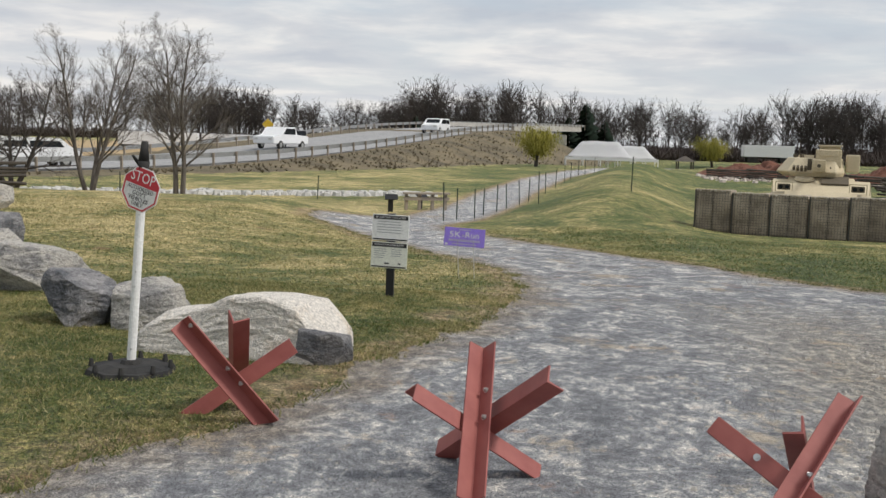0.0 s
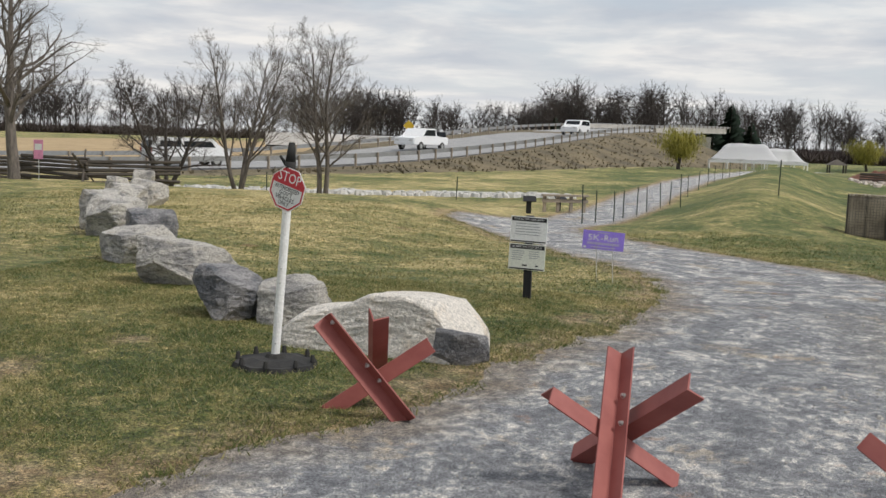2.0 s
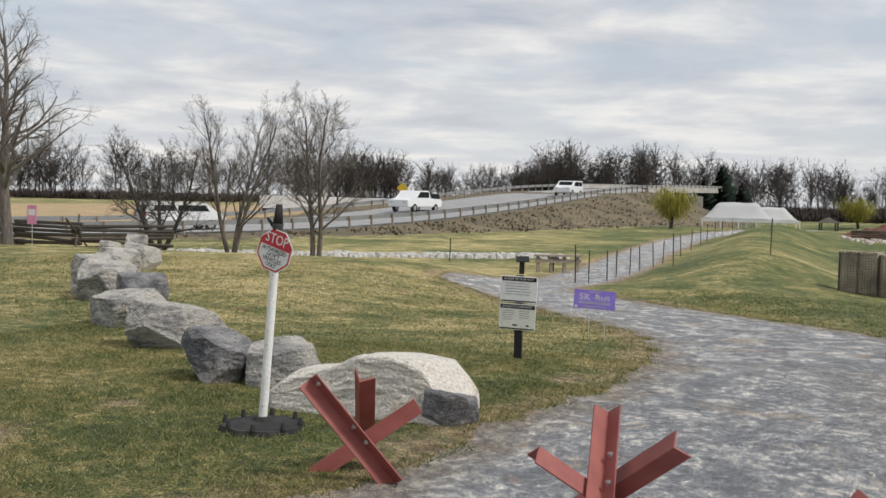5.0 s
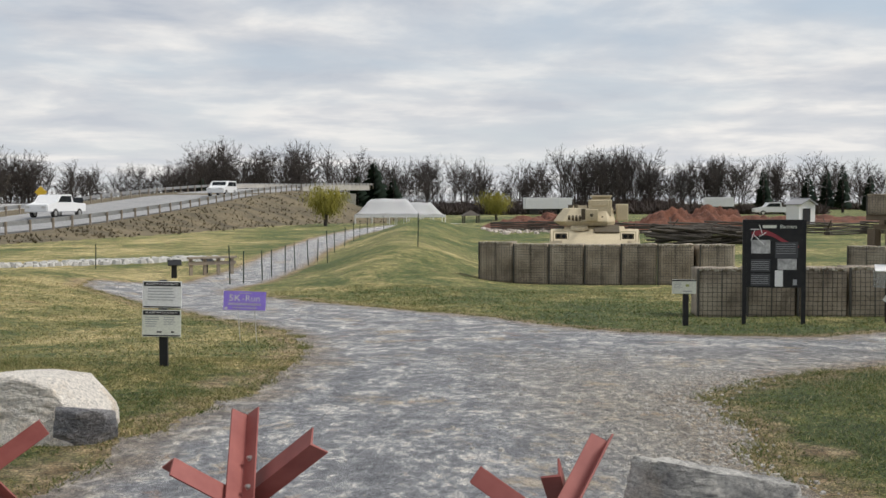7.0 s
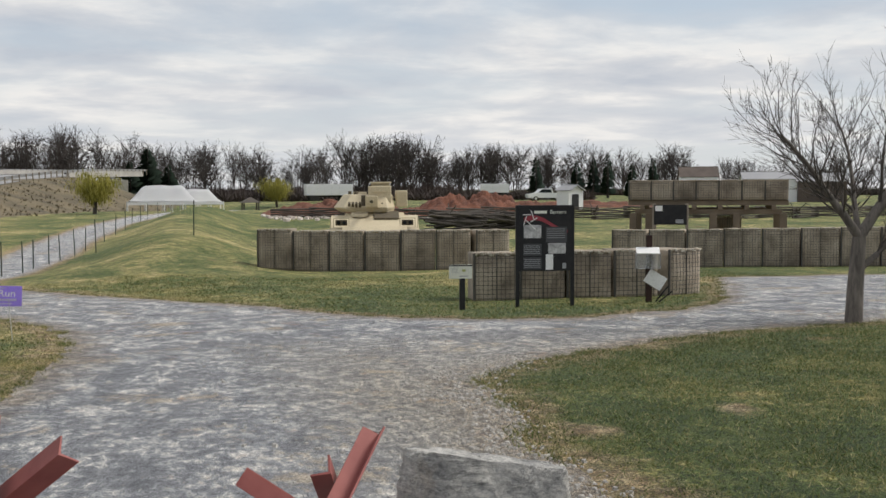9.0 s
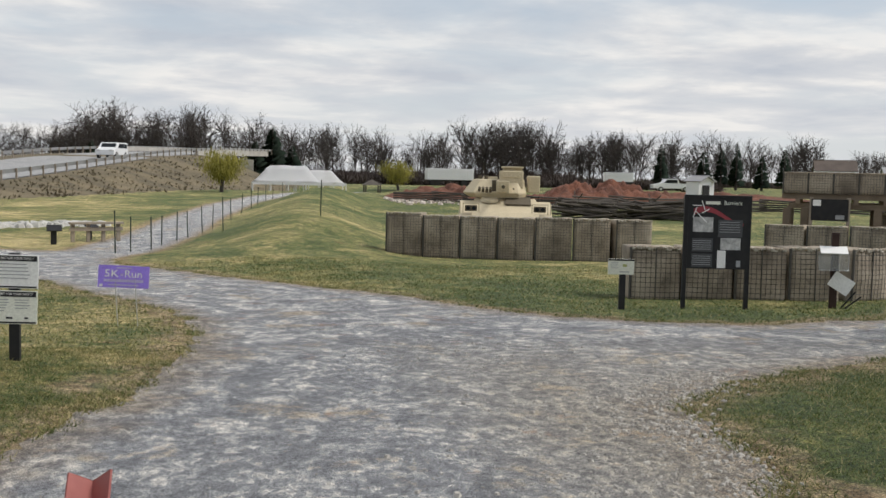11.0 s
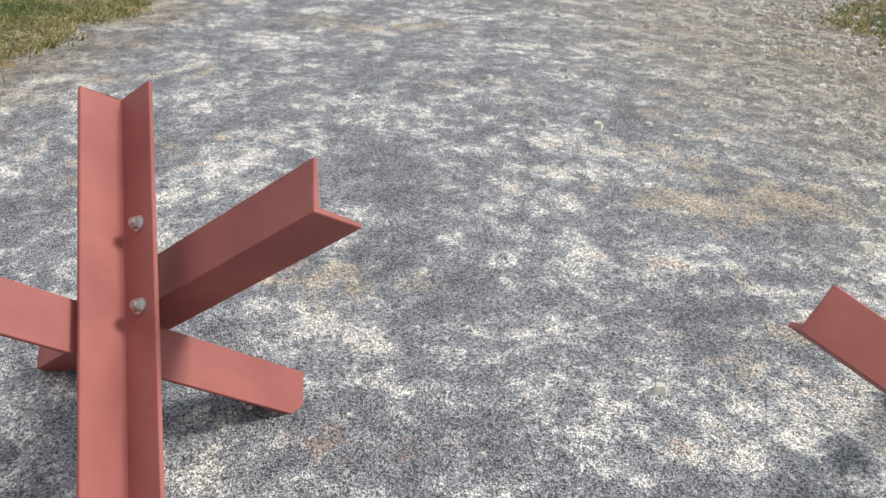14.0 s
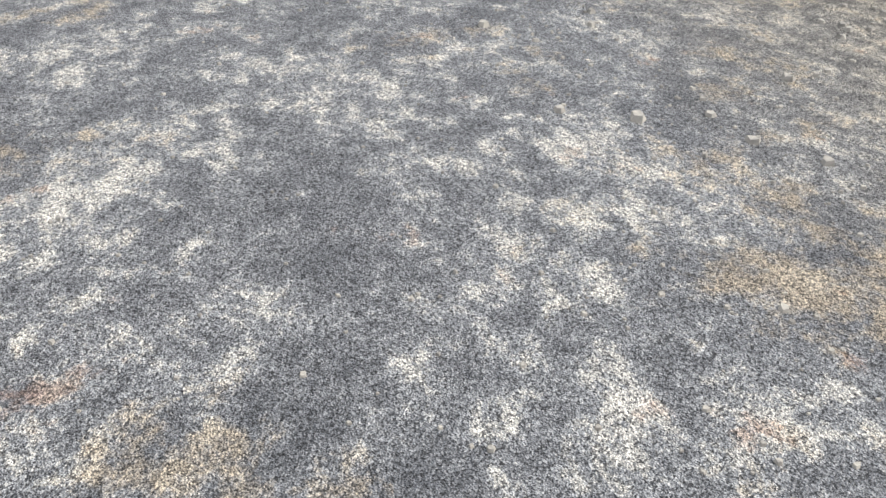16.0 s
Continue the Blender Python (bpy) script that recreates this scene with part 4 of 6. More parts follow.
# bridge where the highway passes over
bridge = thing("bridge", "concrete highway bridge with a parapet at the embankment's end", "bridge", pose(2, 140, 0))
bl = [p for p in dense(ROAD, 3) if 126 < p[1] < 165]
for nm, d0, d1, z0, z1 in (("parapet", -0.3, 0.1, 0.0, 0.40), ("deck_edge", -0.35, 0.3, -0.38, 0.0), ("parapet", 11.6, 12.0, 0.0, 0.55)):
    o = ribbon(nm, bl, d0, d1, z0, z1, CONCRETE, "", "", "")
    o.parent = bridge
    o.matrix_parent_inverse = bridge.matrix_basis.inverted()
for yy in (129.5, 152):
    xx = float(np.interp(yy, [p[1] for p in ROAD], [p[0] for p in ROAD]))
    part("abutment", box(12, 1.0, 6.0, bev=0.05), CONCRETE, bridge, at=pose(xx - 2 - 5.2, yy - 140, 0.2))

# ---- far woods ----


def far_wood():
    """Bare woodland on the skyline, many tree shapes joined: trunk, limbs, boughs and fine twigs."""
    kinds = []
    for s in range(8):
        tw = Twigs(100 + s)
        r = tw.r
        T = []
        nodes = tw.limb(Vector((0, 0, -0.5)), Vector((0, 0, 1)), 10.0, 0.16, 0.04, 6, 4, 0.05)
        low = r.uniform(0.05, 0.28)
        for i in range(12):
            k = low + (0.97 - low) * (i + r.random()) / 13
            q, dd, rad = nodes[min(6, int(k * 6 + 0.5))]
            w = i * 2.4 + r.random()
            nd = Vector((math.cos(w), math.sin(w), r.uniform(0.5, 1.3) + k * 0.6))
            limb = tw.limb(q, nd, 5.2 * (1.2 - 0.75 * k) * r.uniform(0.8, 1.15), 0.07, 0.03, 3, 3, 0.12, 0.10)
            for j in range(8):
                q2, d2, _ = limb[1 + j % 3]
                nd2 = (d2 + Vector((r.gauss(0, 0.7), r.gauss(0, 0.7), r.gauss(0.15, 0.5)))).normalized()
                bough = tw.limb(q2, nd2, r.uniform(1.0, 2.0), 0.034, 0.018, 1, 3, 0.15, 0.06)
                for m in range(6):
                    q3, d3, _ = bough[m % 2]
                    d4 = (d3 + Vector((r.gauss(0, 0.8), r.gauss(0, 0.8), r.gauss(0.2, 0.6)))).normalized()
                    e = q3 + d4 * r.uniform(0.6, 1.3)
                    sd = d4.orthogonal().normalized()
                    sd.rotate(Matrix.Rotation(r.uniform(0, 6.3), 3, d4))
                    T.append((q3 - sd * 0.028, q3 + sd * 0.028, e))
        n = len(tw.v)
        V = np.array(tw.v + [tuple(p) for t in T for p in t])
        q = np.array(tw.f)
        F = np.concatenate([q[:, [0, 1, 2]], q[:, [0, 2, 3]], n + np.arange(3 * len(T)).reshape(-1, 3)])
        kinds.append((V, F))
    rnd = random.Random(7)
    V, F, base = [], [], 0
    rows = [((-330, 120), (-120, 190), 10.5, 50), ((-150, 178), (-62, 228), 12.0, 62), ((-75, 222), (-22, 240), 12.0, 58), ((-28, 226), (8, 240), 14.5, 44), ((8, 232), (52, 232), 11.0, 46),
            ((52, 218), (78, 222), 13.0, 40), ((76, 222), (130, 205), 11.0, 56), ((128, 200), (180, 165), 8.5, 36), ((180, 168), (300, 60), 7.5, 34)]
    for (ax, ay), (bx, by), h, n in rows:
        n = int(n * 1.7)
        for i in range(n):
            t = rnd.random()
            off = rnd.uniform(0, 26)
            x, y = ax + (bx - ax) * t, ay + (by - ay) * t
            r = math.hypot(x, y)
            x, y = x * (1 + off / r), y * (1 + off / r)
            v, f = kinds[rnd.randrange(8)]
            sc = h / 11.6 * rnd.choice((0.5, 0.62, 0.75, 0.85, 0.95, 1.08)) * rnd.uniform(0.92, 1.06)
            a = rnd.uniform(0, 6.3)
            c, s = math.cos(a), math.sin(a)
            wide = rnd.uniform(0.85, 1.25)
            w = v * np.array([sc * wide, sc * wide, sc])
            V.append(np.stack([w[:, 0] * c - w[:, 1] * s + x, w[:, 0] * s + w[:, 1] * c + y, w[:, 2] + gz(x, y)], 1))
            F.append(f + base)
            base += len(w)
    return tagged(new("far_woods", triangles("far_woods", np.concatenate(V), np.concatenate(F), FAR_WOOD)), "dark leafless woodland along the skyline", "woods", kind="stuff")


far_wood()


def far_brush():
    """The understorey of the far woods: rounded thickets of thin radiating stems."""
    rng = np.random.default_rng(9)
    line = [(-330, 128), (-120, 186), (-70, 224), (-24, 236), (10, 236), (52, 226), (78, 220), (130, 200), (180, 164), (300, 62)]
    V = []
    hedge = [(14, 146), (34, 150), (56, 150), (74, 142)]
    for (ax, ay), (bx, by) in list(zip(line, line[1:])) + list(zip(hedge, hedge[1:])):
        for i in range(int(math.hypot(bx - ax, by - ay) * 9.0)):
            t, k = rng.random(), 1 + rng.uniform(-0.03, 0.09)
            x, y = (ax + (bx - ax) * t) * k, (ay + (by - ay) * t) * k
            lump = 0.8 + 0.45 * noise.noise(Vector((x * 0.05, y * 0.05, 2)))
            h = rng.uniform(1.8, 4.6) * lump * (0.7 if 12 < x < 80 and ay < 160 else 1.1 if -30 < x < 8 or 52 < x < 80 else 0.9 if x < 52 else 0.7)
            m = 62
            a, el, r = rng.uniform(0, 2 * np.pi, m), np.arcsin(rng.random(m)), rng.uniform(0.55, 1.0, m)
            tip = np.stack([np.cos(a) * np.cos(el) * r * h * 0.9, np.sin(a) * np.cos(el) * r * h * 0.9, np.sin(el) * r * h], 1)
            root = tip * rng.uniform(0.0, 0.5, (m, 1))
            sd = np.stack([-np.sin(a), np.cos(a), rng.normal(0, 0.4, m)], 1) * rng.uniform(0.05, 0.13, (m, 1))
            V.append(np.stack([root - sd, root + sd, tip], 1) + np.array([x, y, gz(x, y) - 0.1]))
    V = np.concatenate(V).reshape(-1, 3)
    return tagged(new("far_thicket", triangles("far_thicket", V, np.arange(len(V)).reshape(-1, 3), THICKET)), "brown leafless undergrowth at the foot of the woods", "woods", kind="stuff")


far_brush()


def bank_brush():
    """Dry grass clumps and low brush on the road bank."""
    rnd = random.Random(17)
    V, F = [], []
    line = [p for p in SMOOTH if 42 < p[1] < 128]
    for _ in range(1300):
        p = line[rnd.randrange(len(line) - 1)]
        t = rnd.random()
        fall = 2.0 + 2.3 * max(0.0, p[2] + 0.7)
        off = rnd.uniform(0.8, 1.2 + fall)
        x, y = p[0] + off + rnd.uniform(-1, 1), p[1] - off * 0.35 + rnd.uniform(-3, 3)
        d, rz, side = to_line(np.array([x]), np.array([y]), ROAD)
        if side[0] < 0 or d[0] < 0.7:
            continue
        z, h = gz(x, y), rnd.uniform(0.08, 0.28)
        for k in range(5):
            a, s = rnd.uniform(0, 6.3), rnd.uniform(0.02, 0.05)
            tx, ty = x + math.cos(a) * h * 0.6, y + math.sin(a) * h * 0.6
            i = len(V)
            V.extend([(x - s, y, z - 0.03), (x + s, y, z - 0.03), (tx, ty, z + h * rnd.uniform(0.6, 1.1))])
            F.append((i, i + 1, i + 2))
    return tagged(new("bank_brush", from_arrays("bank_brush", V, F, BANK)), "dry brown grass clumps on the road bank", "grass", kind="stuff")


bank_brush()

# ---- signs beside the path ----


def panel(parent, name, w, h, th, material, at, bev=0.003, label=""):
    return part(name, box(w, th, h, bev=bev), material, parent, label, at)


def bars(parent, mat_, x0, z0, w, rows, step, y, seed, hgt=0.005, name="text_line"):
    """Lines of unreadable print as flat bars."""
    r = random.Random(seed)
    for i in range(rows):
        ww = w * r.uniform(0.72, 1.0)
        part(name, box(ww, 0.0012, hgt), mat_, parent, at=pose(x0 + ww / 2, y, z0 - i * step))


def stop_sign():
    x, y = -2.47, 4.30
    t = thing("stop_sign", "octagonal red and white stop sign on a white post", "sign", pose(x, y, gz(x, y), 0, 0, 8))
    base = bmesh.new()
    for z0, z1, r0, r1 in ((0.0, 0.035, 0.30, 0.285), (0.035, 0.06, 0.25, 0.16), (0.06, 0.085, 0.075, 0.06)):
        add_cyl(base, r0, r1, z1 - z0, 8, pose(0, 0, z0, 0, 0, 22.5))
    b = part("rubber_base", base, BLACK_RUBBER, t, "black octagonal rubber base")
    for k in range(8):
        a = radians(45 * k)
        part("carry_lug", cyl(0.022, 0.012, 0.05, 8), BLACK_RUBBER, b, at=pose(0.262 * math.cos(a), 0.262 * math.sin(a), 0.035))
    tilt = pose(0, 0, 0.06, 0, 3.5)
    p = part("post", add_cyl(bmesh.new(), 0.030, 0.030, 1.04, 16), WHITE, t, "white square-edged plastic post", tilt)
    for z in (0.10, 0.52, 0.62, 1.0):
        part("rivet", cyl(0.007, 0.007, 0.006, 8, pose(0, -0.030, z, 90)), STEEL, p)
    part("grip", mesh_of("grip", add_cyl(add_cyl(add_cyl(bmesh.new(), 0.034, 0.040, 0.09, 12, pose(0, 0, 1.26)), 0.036, 0.022, 0.13, 12, pose(0, 0, 1.35)), 0.014, 0.008, 0.07, 8, pose(-0.03, 0, 1.33, 0, -40)), BLACK_RUBBER, True), BLACK_RUBBER, t, "black moulded handle", tilt)
    part("bracket", box(0.05, 0.035, 0.30, pose(0, 0.0, 1.17), 0.004), BLACK_RUBBER, t, "", tilt)
    at = tilt @ pose(0, -0.035, 1.165, 0, 13, -24)
    face = part("sign_face", cyl(0.155, 0.155, 0.004, 8, pose(0, 0.002, 0, 90) @ pose(0, 0, 0, 0, 0, 22.5)), SIGN_WHITE, t, "octagonal white face with a red top", at)
    # red border and red upper part
    R = 0.148
    oc = [(R * math.cos(radians(22.5 + 45 * k)), R * math.sin(radians(22.5 + 45 * k))) for k in range(8)]
    ri = 0.137
    oi = [(ri * math.cos(radians(22.5 + 45 * k)), ri * math.sin(radians(22.5 + 45 * k))) for k in range(8)]
    for k in range(8):
        j = (k + 1) % 8
        part("border", prism([oc[k], oc[j], oi[j], oi[k]], 0.0016), RED, face, at=pose(0, -0.0032, 0))
    part("red_field", prism([oi[0], oi[1], oi[2], oi[3], (-0.127, 0.022), (0.127, 0.022)], 0.0014), RED, face, at=pose(0, -0.0030, 0))
    lettering("letters_stop", "STOP", 0.098, SIGN_WHITE, face, pose(0, -0.0045, 0.076), wide=0.19)
    for i, (w, ww) in enumerate((("AUTHORIZED", 0.235), ("GOV'T", 0.125), ("VEHICLES", 0.18), ("ONLY", 0.10))):
        lettering("letters_word", w, 0.040, INK, face, pose(0, -0.0034, 0.000 - i * 0.034), wide=ww * 0.88)
    return t


def safety_sign():
    x, y = -1.28, 8.23
    t = thing("notice_sign", "two white notice boards on one dark post at the lawn's edge", "sign", pose(x, y, gz(x, y), 0, 0, -3))
    part("post", box(0.08, 0.06, 0.87, pose(0, 0, 0.43), 0.004), BLACK_PAINT, t, "dark painted post")
    for k, (z, mt) in enumerate(((0.72, SIGN_WHITE), (0.435, SIGN_CREAM))):
        b = panel(t, "notice_board", 0.38, 0.268, 0.012, mt, pose(-0.01 * k, -0.04, z, 0, 1.5))
        panel(b, "header", 0.36, 0.042, 0.002, INK, pose(0, -0.0075, 0.106), 0.0)
        lettering("header_letters", "BE ALERT FOR YOUR SAFETY", 0.028, SIGN_WHITE, b, pose(0, -0.0086, 0.106), wide=0.31)
        panel(b, "footer", 0.36, 0.012, 0.002, INK, pose(0, -0.0075, -0.121), 0.0)
        if k == 0:
            bars(b, GREY_INK, -0.14, 0.06, 0.27, 5, 0.028, -0.007, 5, 0.007)
        else:
            bars(b, GREY_INK, -0.16, 0.06, 0.14, 5, 0.022, -0.007, 6, 0.006)
            bars(b, GREY_INK, 0.02, 0.06, 0.13, 4, 0.022, -0.007, 7, 0.006)
            panel(b, "mark", 0.05, 0.014, 0.002, INK, pose(-0.02, -0.007, -0.085), 0.0)
            panel(b, "mark", 0.03, 0.014, 0.002, INK, pose(0.11, -0.007, -0.085), 0.0)
    return t


def run_sign():
    x, y = -0.72, 11.3
    t = thing("yard_sign", "small purple yard sign on two thin wire legs", "sign", pose(x, y, gz(x, y), 0, 0, 4))
    b = panel(t, "sign_panel", 0.54, 0.245, 0.005, PURPLE, pose(0, 0, 0.55, 0, 3), 0.001, "purple corrugated plastic panel")
    lettering("letters_run", "5K", 0.115, SIGN_WHITE, b, pose(-0.13, -0.0038, 0.03), wide=0.15)
    lettering("letters_run", "Run", 0.115, SIGN_WHITE, b, pose(0.10, -0.0038, 0.03), wide=0.18)
    panel(b, "mark", 0.03, 0.025, 0.001, LILAC, pose(-0.02, -0.0035, 0.02), 0.0)
    for z, w, h in ((0.098, 0.16, 0.014), (-0.045, 0.42, 0.03), (-0.092, 0.32, 0.016)):
        panel(b, "text_line", w, h, 0.001, LILAC, pose(0.0, -0.0035, z), 0.0)
    panel(b, "mark", 0.035, 0.025, 0.001, SIGN_WHITE, pose(-0.235, -0.0035, -0.10), 0.0)
    for s in (-0.09, 0.12):
        part("wire_leg", cyl(0.0045, 0.0045, 0.58, 8, between((s + 0.03, 0, -0.06), (s, 0, 0.50))), STEEL, t)
    return t


def info_board():
    x, y = 7.23, 12.96
    t = thing("information_board", "tall black information board with a red ribbon design on two posts", "sign", pose(x, y, gz(x, y), 0, 0, -14))
    for s in (-1, 1):
        part("post", box(0.06, 0.06, 1.66, pose(s * 0.445, 0, 0.80), 0.005), BLACK_PAINT, t)
    b = panel(t, "display_panel", 0.97, 1.02, 0.03, BLACK_PAINT, pose(0, -0.02, 1.09) @ Matrix.Diagonal((0.86, 1, 1, 1)), 0.004)
    panel(b, "top_rail", 1.0, 0.03, 0.05, BLACK_PAINT, pose(0, 0, 0.525))
    panel(b, "text_line", 0.24, 0.045, 0.002, SIGN_CREAM, pose(-0.09, -0.0165, 0.43), 0.0)
    lettering("title_letters", "Barriers", 0.085, SIGN_CREAM, b, pose(0.24, -0.0165, 0.43), wide=0.29)
    # red ribbon and white strokes of a star
    rib = bmesh.new()
    top = [(-0.40 + 0.82 * i / 24, 0.27 + 0.085 * math.sin(i / 24 * 4.4 + 0.4) - 0.06 * i / 24) for i in range(25)]
    prev = None
    for i, (px, pz) in enumerate(top):
        hw = 0.045 * (1 - 0.55 * i / 24)
        cur = [rib.verts.new((px, -0.0165, pz + hw)), rib.verts.new((px, -0.0165, pz - hw)), rib.verts.new((px, -0.0155, pz - hw)), rib.verts.new((px, -0.0155, pz + hw))]
        if prev:
            for k in range(4):
                n = (k + 1) % 4
                rib.faces.new((prev[k], prev[n], cur[n], cur[k]))
        prev = cur
    part("ribbon_print", rib, simple("dull_red_print", (0.30, 0.035, 0.05), rough=0.5), b)
    for x0, z0, x1, z1 in ((-0.42, 0.39, -0.27, 0.39), (-0.27, 0.46, -0.22, 0.33), (-0.35, 0.37, -0.41, 0.22), (-0.36, 0.30, -0.18, 0.15), (-0.27, 0.28, -0.15, 0.34)):
        part("star_stroke", cyl(0.007, 0.007, math.hypot(x1 - x0, z1 - z0), 6, between((x0, -0.019, z0), (x1, -0.019, z1))), SIGN_WHITE, b)
    photo = simple("grey_photo_print", (0.55, 0.55, 0.54), (0.10, 0.10, 0.10), scale=9, rough=0.5, bump=0.02, fine=30)
    textm = simple("dim_text_print", (0.055, 0.057, 0.062), (0.045, 0.046, 0.05), rough=0.5, bump=0.02)
    for px, pz, w, h, mt, nm in ((-0.24, 0.12, 0.33, 0.21, photo, "photo_print"), (0.21, 0.07, 0.40, 0.25, textm, "text_block"), (-0.24, -0.17, 0.34, 0.19, textm, "text_block"), (-0.24, -0.39, 0.34, 0.19, textm, "text_block"),
                                 (0.22, -0.15, 0.33, 0.17, photo, "photo_print"), (0.08, -0.37, 0.14, 0.25, SIGN_WHITE, "notice_sheet"), (0.36, -0.43, 0.07, 0.09, GREY_INK, "mark")):
        panel(b, nm, w, h, 0.003, mt, pose(px, -0.0165, pz), 0.0)
    for i in range(5):
        panel(b, "text_line", 0.30, 0.008, 0.001, GREY_INK, pose(-0.25, -0.0185, -0.11 - i * 0.03), 0.0)
        panel(b, "text_line", 0.33, 0.008, 0.001, GREY_INK, pose(0.20, -0.0185, 0.16 - i * 0.035), 0.0)
        panel(b, "text_line", 0.30, 0.008, 0.001, GREY_INK, pose(-0.25, -0.0185, -0.33 - i * 0.03), 0.0)
    return t


def small_sign():
    x, y = 5.8, 12.91
    t = thing("low_sign", "low white sign on a short black post in grass", "sign", pose(x, y, gz(x, y), 0, 0, -14))
    part("post", box(0.085, 0.085, 0.52, pose(0, 0, 0.24), 0.004), BLACK_PAINT, t)
    b = panel(t, "sign_panel", 0.36, 0.22, 0.015, SIGN_CREAM, pose(-0.03, -0.05, 0.60, 8))
    panel(b, "top_strip", 0.36, 0.022, 0.002, INK, pose(0, -0.009, 0.099), 0.0)
    panel(b, "mark", 0.055, 0.035, 0.002, simple("olive_print", (0.42, 0.45, 0.16), rough=0.5), pose(0.05, -0.009, 0.02), 0.0)
    bars(b, GREY_INK, -0.15, 0.06, 0.13, 4, 0.025, -0.0085, 9, 0.005)
    bars(b, GREY_INK, -0.02, -0.07, 0.16, 1, 0.025, -0.0085, 10, 0.012)
    return t


def brochure_post():
    x, y = 9.15, 13.0
    t = thing("leaflet_post", "dark post with a white-topped leaflet box and a hanging sheet", "post", pose(x, y, gz(x, y), 0, 0, -25))
    part("post", box(0.10, 0.09, 1.14, pose(0, 0, 0.55), 0.005), simple("dark_brown_timber", (0.05, 0.03, 0.025), rough=0.8), t)
    clear = Mat("clear_plastic", 0.1)
    clear.base((0.85, 0.87, 0.88))
    clear.b.inputs["Transmission Weight"].default_value = 0.85
    part("leaflet_box", box(0.42, 0.14, 0.26, pose(-0.03, -0.12, 0.70), 0.006), clear.m, t, "clear plastic leaflet box")
    part("box_lid", box(0.38, 0.20, 0.015, pose(-0.03, -0.12, 0.87, 28), 0.003), SIGN_WHITE, t, "white hinged lid")
    part("sheet", box(0.32, 0.01, 0.24, pose(0.10, -0.07, 0.38, 0, 32), 0.002), SIGN_WHITE, t, "white sheet hanging askew")
    part("foot_clamp", add_cyl(add_cyl(bmesh.new(), 0.012, 0.012, 0.34, 8, pose(0.10, -0.04, 0.0, 0, 38)), 0.012, 0.012, 0.30, 8, pose(0.16, -0.02, 0.0, 0, 50)), BLACK_PAINT, t)
    return t


stop_sign()
safety_sign()
run_sign()
info_board()
small_sign()
brochure_post()


def reading_panel(x, y, rz):
    t = thing("reading_lectern", "small dark slanted reading panel on a single post", "sign", pose(x, y, gz(x, y), 0, 0, rz))
    part("post", box(0.18, 0.06, 0.48, pose(0, 0, 0.23), 0.004), BLACK_PAINT, t)
    part("panel", box(0.46, 0.34, 0.03, pose(0.02, -0.04, 0.52, 30), 0.004), BLACK_PAINT, t)
    return t


def rail_bench(x, y, rz):
    t = thing("timber_rail", "weathered timber rail bench beside the path", "bench", pose(x, y, gz(x, y), 0, 0, rz))
    for i in range(4):
        part("post", box(0.11, 0.11, 0.62, pose(-0.75 + i * 0.5, 0, 0.31), 0.006), WOOD_GREY, t)
    for z in (0.62, 0.42):
        part("rail", box(1.75, 0.06 if z < 0.6 else 0.22, 0.12 if z < 0.6 else 0.07, pose(0, -0.08, z), 0.006), WOOD_GREY, t)
    return t


reading_panel(-4.8, 33.4, 10)
rail_bench(-3.7, 34.8, 25)
reading_panel(-4.0, 35.6, 40)


def fence_post(x, y, h, lean):
    t = thing("fence_post", "thin dark metal fence post beside the path", "post", pose(x, y, gz(x, y) - 0.03, lean, lean * 0.6), group="thin fence posts along the path")
    part("rod", box(0.035, 0.03, h, pose(0, 0, h / 2), 0.003), POST_GREEN, t)
    for k in range(5):
        part("stud", box(0.02, 0.045, 0.012, pose(0, 0, h * (0.3 + 0.14 * k))), POST_GREEN, t)
    return t


rp = random.Random(3)
for x, y, h in ((-2.62, 30.0, 1.25), (-2.25, 30.6, 1.05), (-1.70, 31.1, 1.0), (-1.5, 32.9, 0.95), (-1.1, 34.5, 1.0), (-0.8, 36.2, 0.95), (-0.35, 38.5, 1.0), (0.0, 40.8, 0.95), (0.4, 36.4, 1.25), (0.75, 44.9, 1.0),
                (1.3, 50.0, 1.0), (1.9, 55.0, 1.1), (2.4, 60.0, 1.05), (3.1, 65.5, 1.1), (3.7, 69.0, 1.1), (4.6, 73.0, 1.1), (3.65, 34.6, 1.25), (-8.6, 39, 1.0), (-15.5, 35.5, 1.0), (11.5, 36.5, 1.0)):
    fence_post(x, y, h, rp.uniform(-4, 4))

# ---- armoured vehicle ----


